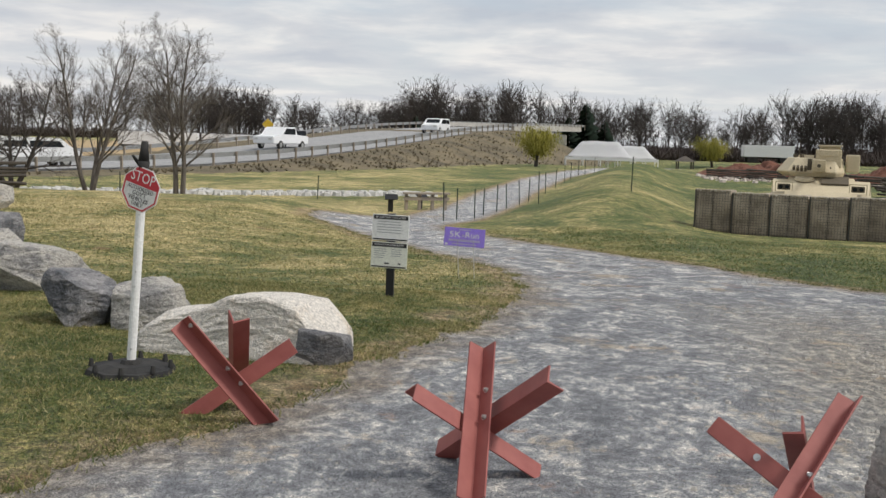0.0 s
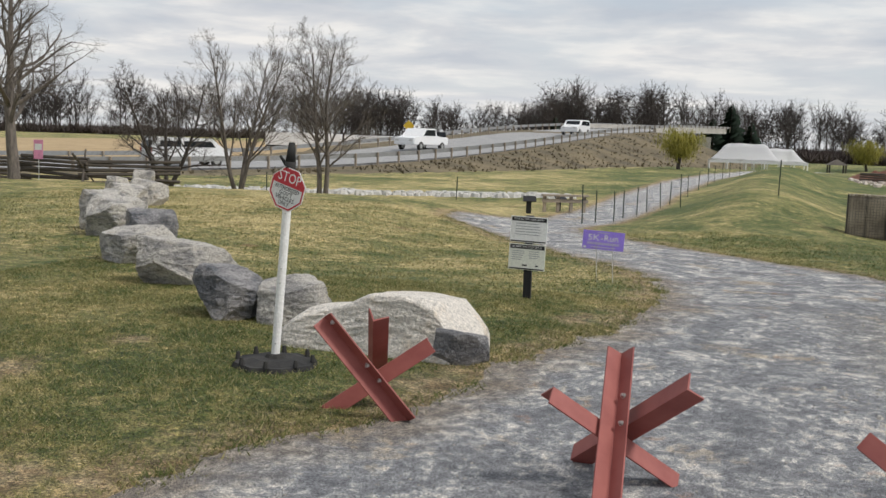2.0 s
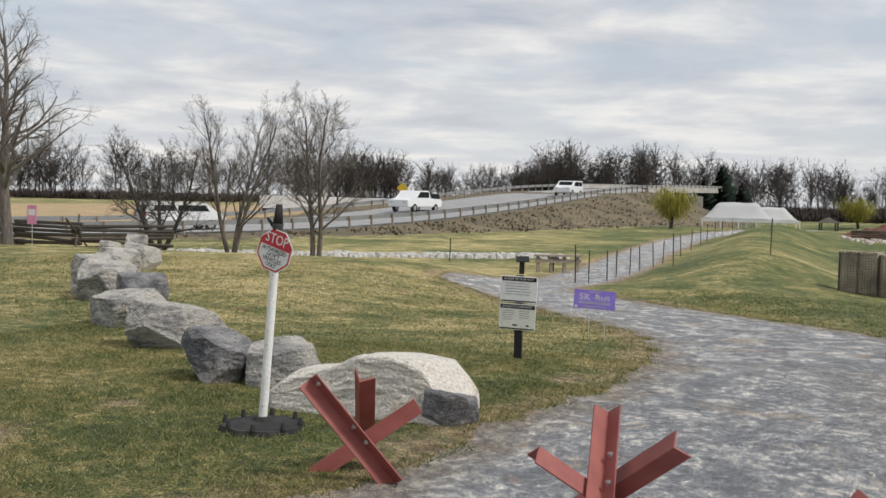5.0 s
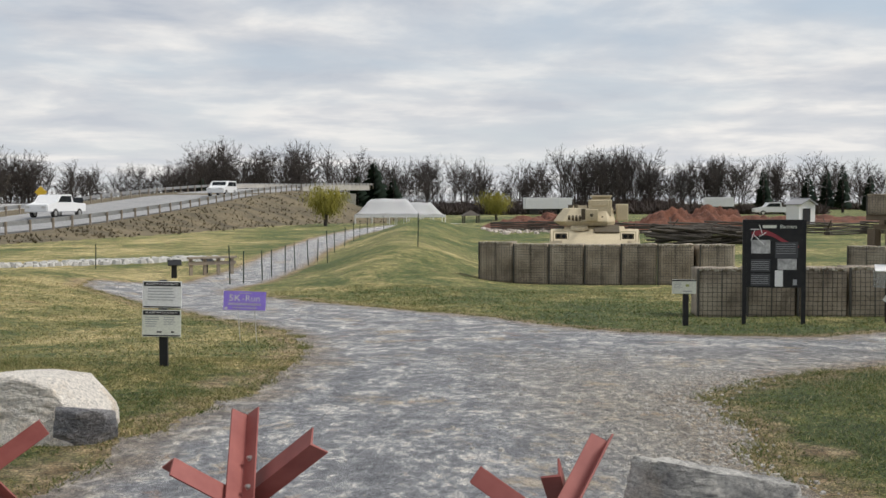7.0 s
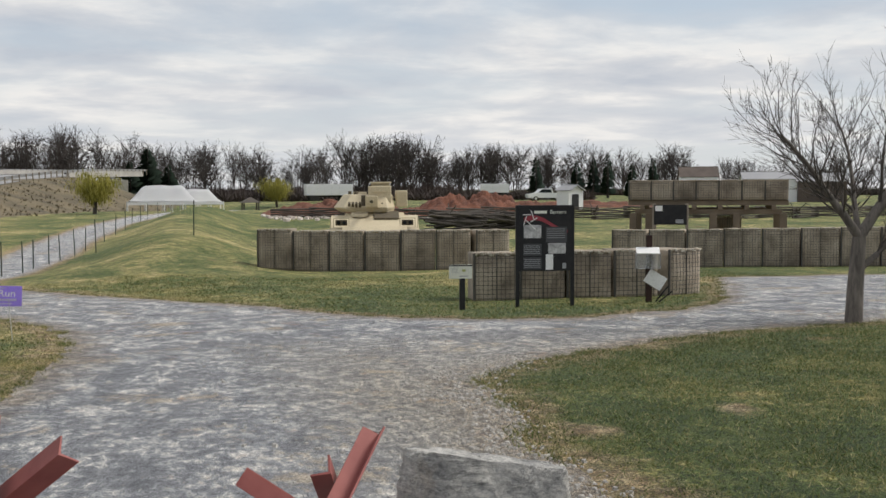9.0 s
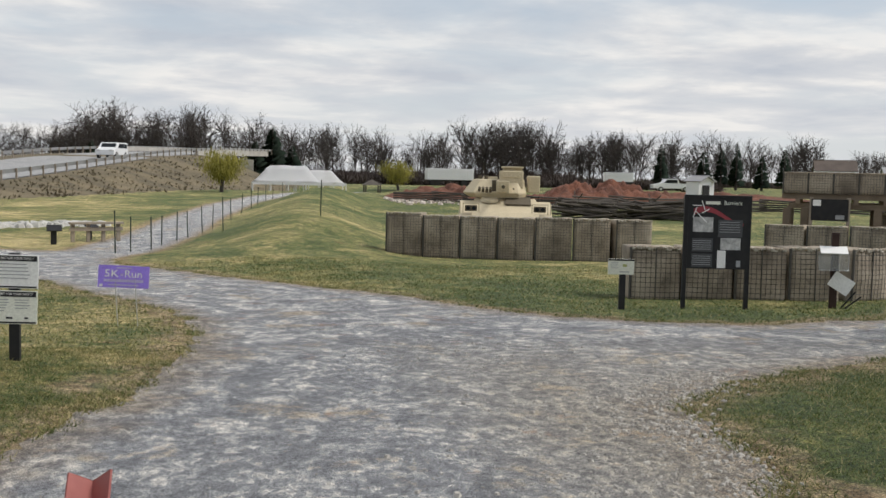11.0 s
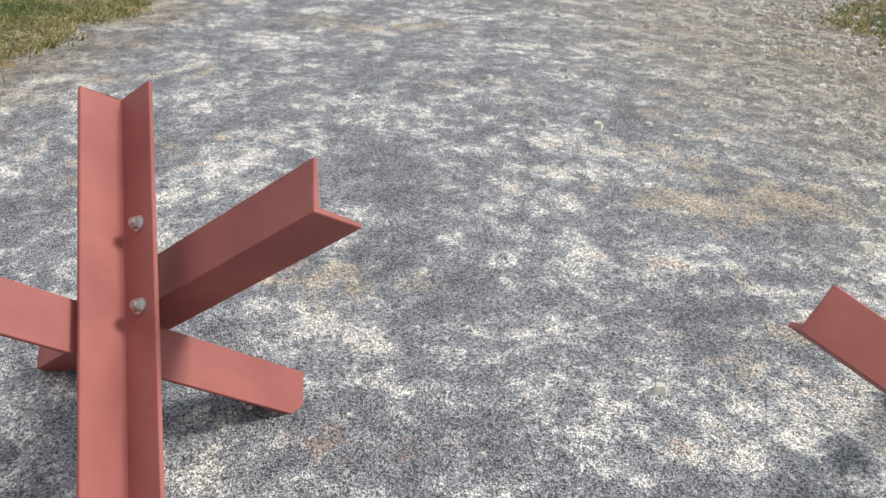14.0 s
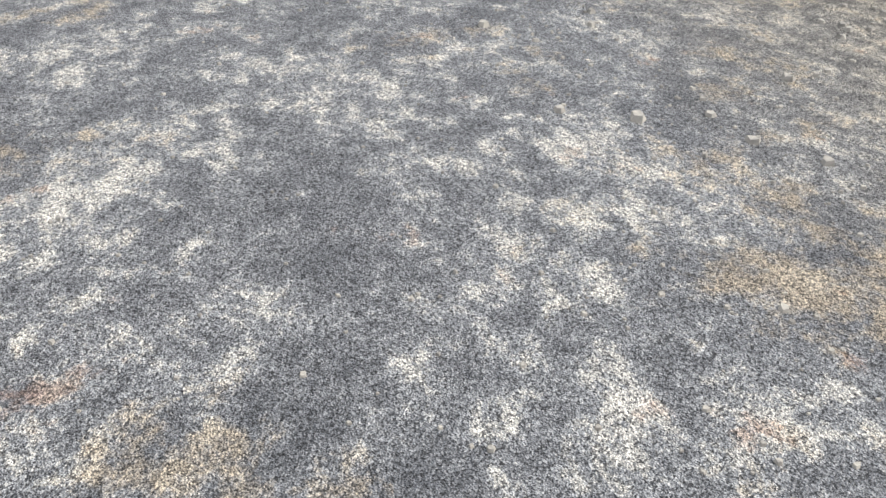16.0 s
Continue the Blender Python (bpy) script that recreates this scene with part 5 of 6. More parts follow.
def armoured_vehicle(x, y, rz, base):
    t = thing("armoured_vehicle", "desert-tan tracked armoured vehicle with a turret behind the barrier", "tank", pose(x, y, base, 0, 0, rz))
    # profile in y (forward is -y) and z
    hull = prism([(-3.1, 0.55), (-2.6, 0.40), (3.1, 0.45), (3.2, 1.75), (-0.9, 1.95), (-2.55, 1.32), (-3.15, 0.95)], 2.2, pose(0, 0, 0, 0, 0, 90))
    bmesh.ops.bevel(hull, geom=hull.edges[:], offset=0.03, segments=2, affect="EDGES")
    part("hull", hull, TAN_PAINT, t, "sloped tan hull")
    for s in (-1, 1):
        sp = prism([(-2.75, 0.95), (3.15, 0.85), (3.2, 1.75), (-1.0, 1.85), (-2.45, 1.35)], 0.52, pose(s * 1.34, 0, 0, 0, 0, 90))
        bmesh.ops.bevel(sp, geom=sp.edges[:], offset=0.02, segments=1, affect="EDGES")
        part("sponson", sp, TAN_PAINT, t)
        tr = prism([(-2.9, 0.75), (-2.6, 0.25), (-2.2, 0.0), (2.3, 0.0), (2.9, 0.4), (2.9, 0.85), (-2.6, 0.98)], 0.5, pose(s * 1.34, 0, 0, 0, 0, 90))
        part("track", tr, TAN_DARK, t, "steel track")
        # headlight cluster with its guard
        hl = part("headlight_cluster", box(0.42, 0.14, 0.20, pose(s * 1.18, -2.25, 1.62), 0.02), TAN_DARK, t, "dark headlight cluster in a guard")
        for k in (-0.1, 0.1):
            part("lamp", cyl(0.07, 0.06, 0.05, 14, pose(s * 1.18 + k, -2.32, 1.62, 90)), CAR_GLASS, hl)
        part("lamp_guard", add_box(add_box(add_box(bmesh.new(), 0.56, 0.03, 0.03, pose(s * 1.18, -2.36, 1.78)), 0.03, 0.03, 0.34, pose(s * 1.18 - 0.27, -2.36, 1.62)), 0.03, 0.03, 0.34, pose(s * 1.18 + 0.27, -2.36, 1.62)), TAN_PAINT, hl)
        part("mirror_stay", cyl(0.018, 0.018, 0.6, 8, pose(s * 1.56, -2.2, 1.2)), TAN_PAINT, t)
    part("trim_vane", box(2.3, 0.08, 0.62, pose(0, -2.68, 1.30, -58), 0.02), TAN_PAINT, t)
    part("driver_hatch", cyl(0.34, 0.30, 0.10, 16, pose(-0.55, -1.15, 1.86, 12)), TAN_PAINT, t)
    part("engine_grille", box(0.9, 0.7, 0.05, pose(0.45, -1.25, 1.86, 20), 0.01), TAN_DARK, t)
    for k in range(5):
        part("hull_bolt", cyl(0.04, 0.03, 0.04, 8, pose(-0.8 + k * 0.4, -2.4, 1.46, 60)), TAN_PAINT, t)
    # turret
    tur = bmesh.new()
    low = [(-1.25, -0.55), (-0.95, -1.05), (0.45, -1.10), (0.72, -0.6), (0.72, 1.1), (0.5, 1.5), (-0.9, 1.5), (-1.25, 1.0)]
    up = [(px * 0.94 + (0.02 if px < 0 else 0.0), py * 0.80 + 0.06) for px, py in low]
    lo = [tur.verts.new((px, py, 1.96)) for px, py in low]
    mi = [tur.verts.new((px * 1.22 if px < 0 else px * 1.06, py * 1.10, 2.13)) for px, py in low]
    hi = [tur.verts.new((px, py, 2.62)) for px, py in up]
    for ra, rb in ((lo, mi), (mi, hi)):
        for i in range(8):
            j = (i + 1) % 8
            tur.faces.new((ra[i], ra[j], rb[j], rb[i]))
    tur.faces.new(hi)
    tur.faces.new(lo[::-1])
    bmesh.ops.bevel(tur, geom=tur.edges[:], offset=0.025, segments=1, affect="EDGES")
    u = part("turret", tur, TAN_PAINT, t, "faceted tan turret")
    part("mantlet", box(0.46, 0.40, 0.42, pose(-0.10, -1.22, 2.36), 0.03), TAN_PAINT, u)
    # dark box for the shade in the slot beside the gun, nothing is recessed
    part("gun_slot_shade", box(0.16, 0.06, 0.46, pose(-0.40, -1.10, 2.36), 0.01), TAN_DARK, u)
    part("gun_barrel", add_cyl(add_cyl(bmesh.new(), 0.075, 0.055, 1.7, 14, pose(-0.1, -1.4, 2.38, 90)), 0.085, 0.085, 0.22, 14, pose(-0.1, -3.0, 2.38, 90)), TAN_PAINT, u)
    # dark disc on the closed barrel end for the shaded bore
    part("muzzle_bore_shade", cyl(0.06, 0.06, 0.01, 14, pose(-0.1, -3.22, 2.38, 90)), TAN_DARK, u)
    part("coaxial_gun", cyl(0.03, 0.03, 0.4, 10, pose(0.28, -1.3, 2.30, 90)), TAN_DARK, u)
    part("sight_housing", add_box(add_box(bmesh.new(), 0.86, 0.70, 0.62, pose(0.20, -0.55, 2.62), 0.04), 0.62, 0.05, 0.20, pose(0.20, -0.91, 2.80), 0.01), TAN_PAINT, u)
    part("sight_hood", add_box(box(0.80, 0.7, 0.06, pose(0.24, -0.45, 3.06), 0.015), 0.70, 0.5, 0.12, pose(0.24, -0.40, 2.98), 0.02), TAN_PAINT, u)
    part("missile_launcher", box(0.44, 1.4, 0.62, pose(1.02, 0.1, 2.46), 0.05), TAN_PAINT, u, "boxy missile launcher")
    part("hatch", cyl(0.40, 0.36, 0.10, 18, pose(-0.45, 0.2, 2.62)), TAN_PAINT, u)
    for k in range(6):
        a = radians(60 * k)
        part("periscope", box(0.14, 0.10, 0.13, pose(-0.45 + 0.48 * math.cos(a), 0.2 + 0.48 * math.sin(a), 2.68, 0, 0, 60 * k), 0.012), TAN_DARK, u)
    for k in range(4):
        part("smoke_tube", cyl(0.05, 0.05, 0.24, 10, pose(-0.92 + 0.13 * k, -1.05 - 0.05 * k, 2.18, 55)), TAN_DARK, u)
    part("basket_rail", add_box(add_box(bmesh.new(), 1.6, 0.03, 0.03, pose(0, 1.75, 2.5)), 1.6, 0.03, 0.03, pose(0, 1.75, 2.2)), TAN_PAINT, u)
    part("aerial", cyl(0.012, 0.006, 0.7, 6, pose(-0.8, 1.1, 2.6)), TAN_DARK, u)
    return t


armoured_vehicle(10.45, 35.6, -15, gz(10.45, 35.6) - 0.28)

# ---- raised firing platform ----


def platform():
    cx, cy, rz = 19.5, 27.1, -33
    t = thing("firing_platform", "raised timber platform ringed with tan earth-filled cells", "platform", pose(cx, cy, gz(cx, cy), 0, 0, rz))
    z0 = 1.95
    part("deck", box(4.9, 3.0, 0.16, pose(0, 0, z0), 0.01), HESCO_TIMBER, t)
    for i in range(6):
        part("joist", box(0.14, 3.4, 0.14, pose(-2.0 + i * 0.8, 0, z0 - 0.15), 0.008), HESCO_TIMBER, t)
    for y in (-1.4, 1.4):
        part("beam", box(4.5, 0.16, 0.16, pose(0, y, z0 - 0.28), 0.008), HESCO_TIMBER, t)
        for x in (-2.3, -1.8, 0.2, 0.9, 2.3):
            part("leg", box(0.22, 0.22, z0 - 0.3, pose(x, y, (z0 - 0.36) / 2), 0.012), HESCO_TIMBER, t)
    body, wire, hinge, fray, seam = gabion_meshes(0.69, 0.5, 0.60, "deck")
    for x in range(7):
        for y in (-1.3, 1.3):
            b = part("cell_body", body, CLOTH, t, at=pose(-2.08 + x * 0.695, y, z0 + 0.09))
            part("wire_mesh", wire, WIRE, b)
            part("coil_hinge", hinge, WIRE, b)
    for y in (-0.75, 0.0, 0.75):
        for x in (-2.15, 2.15):
            b = part("cell_body", body, CLOTH, t, at=pose(x, y, z0 + 0.09, 0, 0, 90))
            part("wire_mesh", wire, WIRE, b)
    return t


platform()
barrier((19.9, 27.4), 1, 0.95, 0.8, 1.5, "stack", "single tan earth-filled cell beneath the platform", [-33])


def display_board(x, y, rz):
    t = thing("display_board", "dark display board on two timber posts before the platform", "sign", pose(x, y, gz(x, y), 0, 0, rz))
    for s in (-0.5, 0.5):
        part("post", box(0.10, 0.10, 1.9, pose(s, 0, 0.95), 0.006), WOOD_GREY, t)
    b = panel(t, "display_panel", 1.0, 0.62, 0.03, BLACK_PAINT, pose(0, -0.06, 1.55))
    panel(b, "notice_sheet", 0.22, 0.17, 0.003, SIGN_WHITE, pose(-0.35, -0.017, 0.2), 0.0)
    panel(b, "photo_print", 0.24, 0.12, 0.003, GREY_INK, pose(0.28, -0.017, -0.2), 0.0)
    return t


display_board(17.4, 25.9, -33)

# ---- marquee ----


def marquee():
    x, y = 8.6, 108
    t = thing("marquee", "long white peaked marquee tent in the field", "tent", pose(x, y, 0.45, 0, 0, 0))
    gap = 0.45 - gz(x, y)
    for k, (cx, w, d, rise) in enumerate(((-1.5, 7.2, 3.2, 1.75), (1.9, 5.2, 2.8, 1.35))):
        bm = bmesh.new()
        n = 10
        rows = []
        for j in range(n + 1):
            v = j / n
            row = []
            for i in range(n * 2 + 1):
                u = i / (2 * n)
                e = min(min(u, 1 - u) * w / (d / 2), min(v, 1 - v) * 2, 1.0)
                z = rise * (e ** 1.35) + 0.03 * math.sin(u * 18)
                row.append(bm.verts.new((cx + (u - 0.5) * w, (v - 0.5) * d, z)))
            rows.append(row)
        for j in range(n):
            for i in range(n * 2):
                bm.faces.new((rows[j][i], rows[j][i + 1], rows[j + 1][i + 1], rows[j + 1][i]))
        bmesh.ops.solidify(bm, geom=bm.faces[:], thickness=0.03)
        part("roof", bm, TENT_WHITE, t, at=pose(0, 0, 0), smooth=True)
        part("valance", box(w + 0.02, 0.03, 0.26, pose(cx, -d / 2 - 0.02, -0.12)), TENT_WHITE, t)
        for i in range(5):
            for yy in (-d / 2, d / 2):
                part("pole", cyl(0.05, 0.05, gap + 0.1, 8, pose(cx - w / 2 + w * i / 4, yy, -gap - 0.05)), WHITE, t)
    return t


marquee()

# ---- willows and conifers ----


def willow(x, y, h, w, seed, label):
    t = thing("willow_tree", label, "tree", pose(x, y, gz(x, y)))
    tr = Twigs(seed)
    nodes = tr.limb(Vector((0, 0, -0.1)), Vector((0, 0, 1)), h * 0.38, 0.17, 0.11, 5, 8, 0.05)
    V, F = [], []
    r = tr.r
    for i in range(26):
        a = i * 2.4
        d = Vector((math.cos(a), math.sin(a), 1.0 + r.random()))
        nd = tr.limb(nodes[3 + i % 3][0], d, h * r.uniform(0.4, 0.62), 0.05, 0.012, 6, 4, 0.12, 0.02)
        for q, dd, rad in nd[2:]:
            for _ in range(15):
                a2 = r.uniform(0, 6.3)
                p = q + Vector((math.cos(a2), math.sin(a2), r.uniform(-0.1, 0.5))) * r.uniform(0.02, 0.22) * w
                out = Vector((math.cos(a2), math.sin(a2), 0)) * 0.1
                for s in range(r.randint(2, 4)):
                    e = p + Vector((out.x + r.gauss(0, 0.05), out.y + r.gauss(0, 0.05), -r.uniform(0.12, 0.28)))
                    sd = Vector((-out.y, out.x, 0)).normalized() * r.uniform(0.02, 0.045)
                    k = len(V)
                    m = (p + e) / 2
                    V.extend([tuple(p), tuple(m + sd), tuple(e), tuple(m - sd)])
                    F.append((k, k + 1, k + 2, k + 3))
                    p, out = e, out * 0.55
    part("trunk", from_arrays("trunk", tr.v, tr.f, BARK_DARK, True), BARK_DARK, t)
    part("crown", from_arrays("crown", V, F, WILLOW_LEAF), WILLOW_LEAF, t, "yellow-green drooping spring shoots")
    return t


willow(0.35, 83.8, 3.9, 4.2, 3, "round yellow-green willow in early leaf below the bridge")
willow(20.3, 116.2, 4.1, 4.0, 5, "small yellow-green willow in early leaf beyond the field")


def conifer(x, y, h, w, seed, label):
    t = thing("conifer_tree", label, "tree", pose(x, y, gz(x, y)))
    r = random.Random(seed)
    part("trunk", cyl(0.25, 0.05, h, 7), BARK_DARK, t)
    V, F = [], []
    for i in range(int(h * 26)):
        z = h * (0.12 + 0.88 * r.random() ** 0.9)
        rad = w * (1 - z / h) ** 0.8 * r.uniform(0.5, 1.1) + 0.25
        a = r.uniform(0, 6.3)
        c, s = math.cos(a), math.sin(a)
        hw = rad * 0.28
        k = len(V)
        V.extend([(0.1 * c, 0.1 * s, z), (rad * 0.6 * c - hw * s, rad * 0.6 * s + hw * c, z + 0.12 * rad), (rad * c, rad * s, z - 0.12 * rad), (rad * 0.6 * c + hw * s, rad * 0.6 * s - hw * c, z - 0.3 * rad)])
        F.append((k, k + 1, k + 2, k + 3))
    part("crown", from_arrays("crown", V, F, PINE_NEEDLE), PINE_NEEDLE, t, "dark green needled boughs")
    return t


for i, (x, y, h, w) in enumerate(((11.2, 226, 10.8, 4.8), (7.5, 224, 7.5, 3.6), (15.5, 226, 7, 3.4), (74.7, 165, 7.5, 1.8), (81.2, 162, 6.5, 2.0), (84, 161, 7.0, 1.8), (86.3, 160, 8.0, 1.8), (90, 158, 6.0, 1.7), (93, 156, 7.0, 1.8), (-26, 222, 7, 2.2))):
    conifer(x, y, h, w, 60 + i, "dark evergreen standing among the bare woods")

# ---- split-rail fences ----
RAIL = mesh_of("rail", add_cyl(bmesh.new(), 0.065, 0.05, 3.3, 6, pose(-1.65, 0, 0, 0, 90)), WOOD_DARK)


def rail_fence(a, b, label, stack=5, stakes=True, seed=1, gap=0.135):
    """A zigzag fence of stacked split rails."""
    t = thing("split_rail_fence", label, "fence", pose(a[0], a[1], gz(*a)), group="split-rail fences")
    r = random.Random(seed)
    n = max(2, int(math.dist(a, b) / 2.4))
    dx, dy = (b[0] - a[0]) / n, (b[1] - a[1]) / n
    nl = math.hypot(dx, dy)
    pts = [(a[0] + dx * i - dy / nl * (0.45 if i % 2 else -0.45), a[1] + dy * i + dx / nl * (0.45 if i % 2 else -0.45)) for i in range(n + 1)]
    for i, (p, q) in enumerate(zip(pts, pts[1:])):
        ang = math.degrees(math.atan2(q[1] - p[1], q[0] - p[0]))
        mx, my = (p[0] + q[0]) / 2, (p[1] + q[1]) / 2
        for k in range(stack):
            z = gz(mx, my) + 0.08 + k * gap + (0.07 if i % 2 else 0)
            part("rail", RAIL, WOOD_DARK, t, at=pose(mx - a[0], my - a[1], z - gz(*a), r.uniform(0, 90), r.uniform(-2.5, 2.5), ang + r.uniform(-2, 2)))
        if stakes and i % 2 == 0:
            for s in (-1, 1):
                part("stake", RAIL, WOOD_DARK, t, at=pose(p[0] - a[0], p[1] - a[1], gz(*p) - gz(*a) + 0.45, 0, s * r.uniform(28, 46), ang + 90 + r.uniform(-25, 25)) @ Matrix.Scale(0.62, 4))
    return t


rail_fence((-30, 28.6), (-16.0, 28.4), "tumbled dark split-rail fence behind the boulders", 6, True, 2)
rail_fence((13, 73), (24, 66), "dark zigzag split-rail fence before the red earth", 5, False, 3)
rail_fence((24, 66), (44, 61), "dark zigzag split-rail fence across the field", 6, True, 4)
rail_fence((44, 61), (78, 60), "long dark zigzag split-rail fence across the far field", 6, True, 5)


def rail_pile(x, y, seed):
    t = thing("rail_pile", "heap of loose dark split rails in the field", "wood pile", pose(x, y, gz(x, y), 0, 0, -22))
    r = random.Random(seed)
    for i in range(46):
        k = i / 46
        part("rail", RAIL, WOOD_DARK, t, at=pose(r.uniform(-1.0, 1.0) * (1.2 - k * 0.6), r.uniform(-0.9, 0.9) * (1 - k * 0.6), 0.08 + k * 0.9, r.uniform(0, 90), r.uniform(-9, 9), r.uniform(-28, 28)))
    return t


rail_pile(21.0, 54.0, 4)
rail_pile(24.3, 53.3, 6)

# ---- earth heap, rubble and distance ----


def heap(name, label, x, y, sx, sy, h, seed, mt):
    bm = bmesh.new()
    bmesh.ops.create_grid(bm, x_segments=90, y_segments=40, size=1.0)
    for v in bm.verts:
        u, w = v.co.x, v.co.y
        e = max(0.0, 1 - u * u) ** 0.7 * max(0.0, 1 - w * w) ** 0.7
        n = noise.fractal(Vector((u * 5 + seed, w * 3, 0)), 1.0, 2.0, 5)
        v.co = Vector((u * sx, w * sy, e * h * (0.75 + 0.55 * n) + 0.05 * noise.noise(Vector((u * 40, w * 30, seed))) - 0.12))
    ob = new(name, mesh_of(name, bm, mt, True))
    ob.matrix_world = pose(x, y, gz(x, y), 0, 0, -12)
    return tagged(ob, label, "earth heap")


heap("earth_mound", "long heap of red earth and rubble behind the fence", 18.5, 76, 6.5, 3.5, 1.35, 1, RED_EARTH)
heap("earth_mound", "long heap of red earth and rubble beside the armoured vehicle", 28.5, 73, 6.5, 3.5, 1.75, 5, RED_EARTH)
heap("soil_bank", "low bank of bare reddish soil near the shed", 46, 92, 12, 4, 0.8, 9, RED_EARTH)


def stones(name, label, spots, mt, seed, category="stones"):
    """Many small rough stones as one mesh."""
    r = random.Random(seed)
    V, F = [], []
    for x, y, s in spots:
        k, z = len(V), gz(x, y)
        a = r.uniform(0, 6.3)
        ring = [(math.cos(a + i * 1.2566) * s * r.uniform(0.7, 1.2), math.sin(a + i * 1.2566) * s * r.uniform(0.7, 1.2)) for i in range(5)]
        for px, py in ring:
            V.append((x + px, y + py, z - 0.1 * s))
        for px, py in ring:
            V.append((x + px * 0.72 + r.uniform(-0.15, 0.15) * s, y + py * 0.72, z + s * r.uniform(0.45, 0.85)))
        for i in range(5):
            j = (i + 1) % 5
            F.append((k + i, k + j, k + 5 + j, k + 5 + i))
        F.append(tuple(k + 5 + i for i in range(5)))
    return tagged(new(name, from_arrays(name, V, F, mt)), label, category, kind="stuff")


rs = random.Random(12)
stones("riprap", "band of pale loose stones lining the ditch", [(-22 + 17.5 * (u := rs.random()) + rs.gauss(0, 0.3), 36.5 + 7.5 * u + rs.gauss(0, 0.45), rs.uniform(0.08, 0.26)) for _ in range(700)], RIPRAP, 3)
stones("rubble", "brick and stone rubble strewn over red earth", [(rs.uniform(12, 35), 71.0 + rs.gauss(0, 1.6), rs.uniform(0.08, 0.25)) for _ in range(420)], simple("rubble_mix", (0.62, 0.56, 0.50), (0.15, 0.08, 0.055), scale=1.5, local=False), 4)

# ---- sheds, trailers and barns ----


def shed(x, y, base, w, d, h, rise, rz, wall, roof, label, door=True, name="shed", cat="shed"):
    t = thing(name, label, cat, pose(x, y, base, 0, 0, rz))
    gable = [(-w / 2, 0), (w / 2, 0), (w / 2, h), (0, h + rise), (-w / 2, h)]
    part("wall", prism(gable, d), wall, t)
    for s in (-1, 1):
        L = math.hypot(w / 2, rise) + 0.2
        part("roof", box(L, d + 0.5, 0.08, pose(s * w / 4, 0, h + rise / 2 + 0.06, 0, s * math.degrees(math.atan2(rise, w / 2)))), roof, t)
    # the wall is solid; a black panel gives the open front's shade
    if door:
        part("doorway_shade", box(w * 0.42, 0.12, h * 0.82, pose(-w * 0.05, -d / 2 - 0.03, h * 0.41)), INK, t, "black panel in place of the shaded open inside")
    else:
        for i in range(3):
            part("window", box(w * 0.08, 0.1, h * 0.25, pose(-w * 0.3 + i * w * 0.3, -d / 2 - 0.02, h * 0.55)), INK, t)
    return t


SH = (41.8, 83.4)
shed(*SH, gz(*SH), 1.9, 1.5, 1.7, 0.45, 20, TENT_WHITE, ROOF_GREY, "small white shed with a dark open front")
shed(81.5, 124, gz(81.5, 124), 5.0, 5.0, 3.3, 1.4, 62, TENT_WHITE, BARN_BROWN, "white-gabled barn with a long brown roof", False, "barn", "barn")
shed(84, 111, gz(84, 111), 4.5, 7, 2.9, 0.9, 62, TENT_WHITE, ROOF_GREY, "low white outbuilding with a pale roof", False, "outbuilding", "building")
shed(89, 107.5, gz(89, 107.5), 4.0, 6, 2.6, 1.0, 62, BARN_BROWN, ROOF_GREY, "low brown outbuilding beyond the fields", False, "outbuilding", "building")


def trailer(x, y, length, h, rz, label, lift=0.0):
    t = thing("box_trailer", label, "trailer", pose(x, y, gz(x, y) + lift, 0, 0, rz), group="white box trailers")
    b = part("box_body", box(length, 2.4, h, pose(0, 0, h / 2 + 0.75), 0.03), TENT_WHITE, t)
    part("chassis", box(length * 0.96, 0.9, 0.22, pose(0, 0, 0.66)), BLACK_PAINT, t)
    for k in (-0.36, -0.28, 0.30):
        for s in (-1, 1):
            part("wheel", cyl(0.42, 0.42, 0.25, 14, pose(length * k, s * 1.05 + 0.12, 0.40, 90)), BLACK_RUBBER, t)
    for i in range(int(length)):
        part("rib", box(0.05, 0.03, h * 0.96, pose(-length / 2 + 0.5 + i, -1.21, h / 2 + 0.75)), WHITE, b)
    return t


trailer(30.4, 134.6, 6.3, 1.5, -3, "white box trailer parked beyond the red earth", 0.2)
trailer(52.0, 128, 3.7, 1.2, -15, "small white box trailer parked beyond the field", 0.5)
trailer(-37.0, 97, 7.6, 1.3, 14, "long white trailer standing beyond the highway", 1.72 - 2.05 - gz(-37, 97))
trailer(-29.7, 98.8, 6.6, 1.2, 10, "white trailer parked beyond the highway", 1.70 - 1.95 - gz(-29.7, 98.8))


def gazebo(x, y):
    t = thing("gazebo", "small dark open-sided shelter near the marquee", "shelter", pose(x, y, gz(x, y)))
    for sx in (-0.8, 0.8):
        for sy in (-0.8, 0.8):
            part("post", box(0.14, 0.14, 1.2, pose(sx, sy, 0.6)), WOOD_DARK, t)
    part("roof", add_cyl(bmesh.new(), 1.5, 0.1, 0.6, 4, pose(0, 0, 1.2, 0, 0, 45)), WOOD_DARK, t)
    return t


gazebo(16.6, 111.7)


# ---- vehicles ----


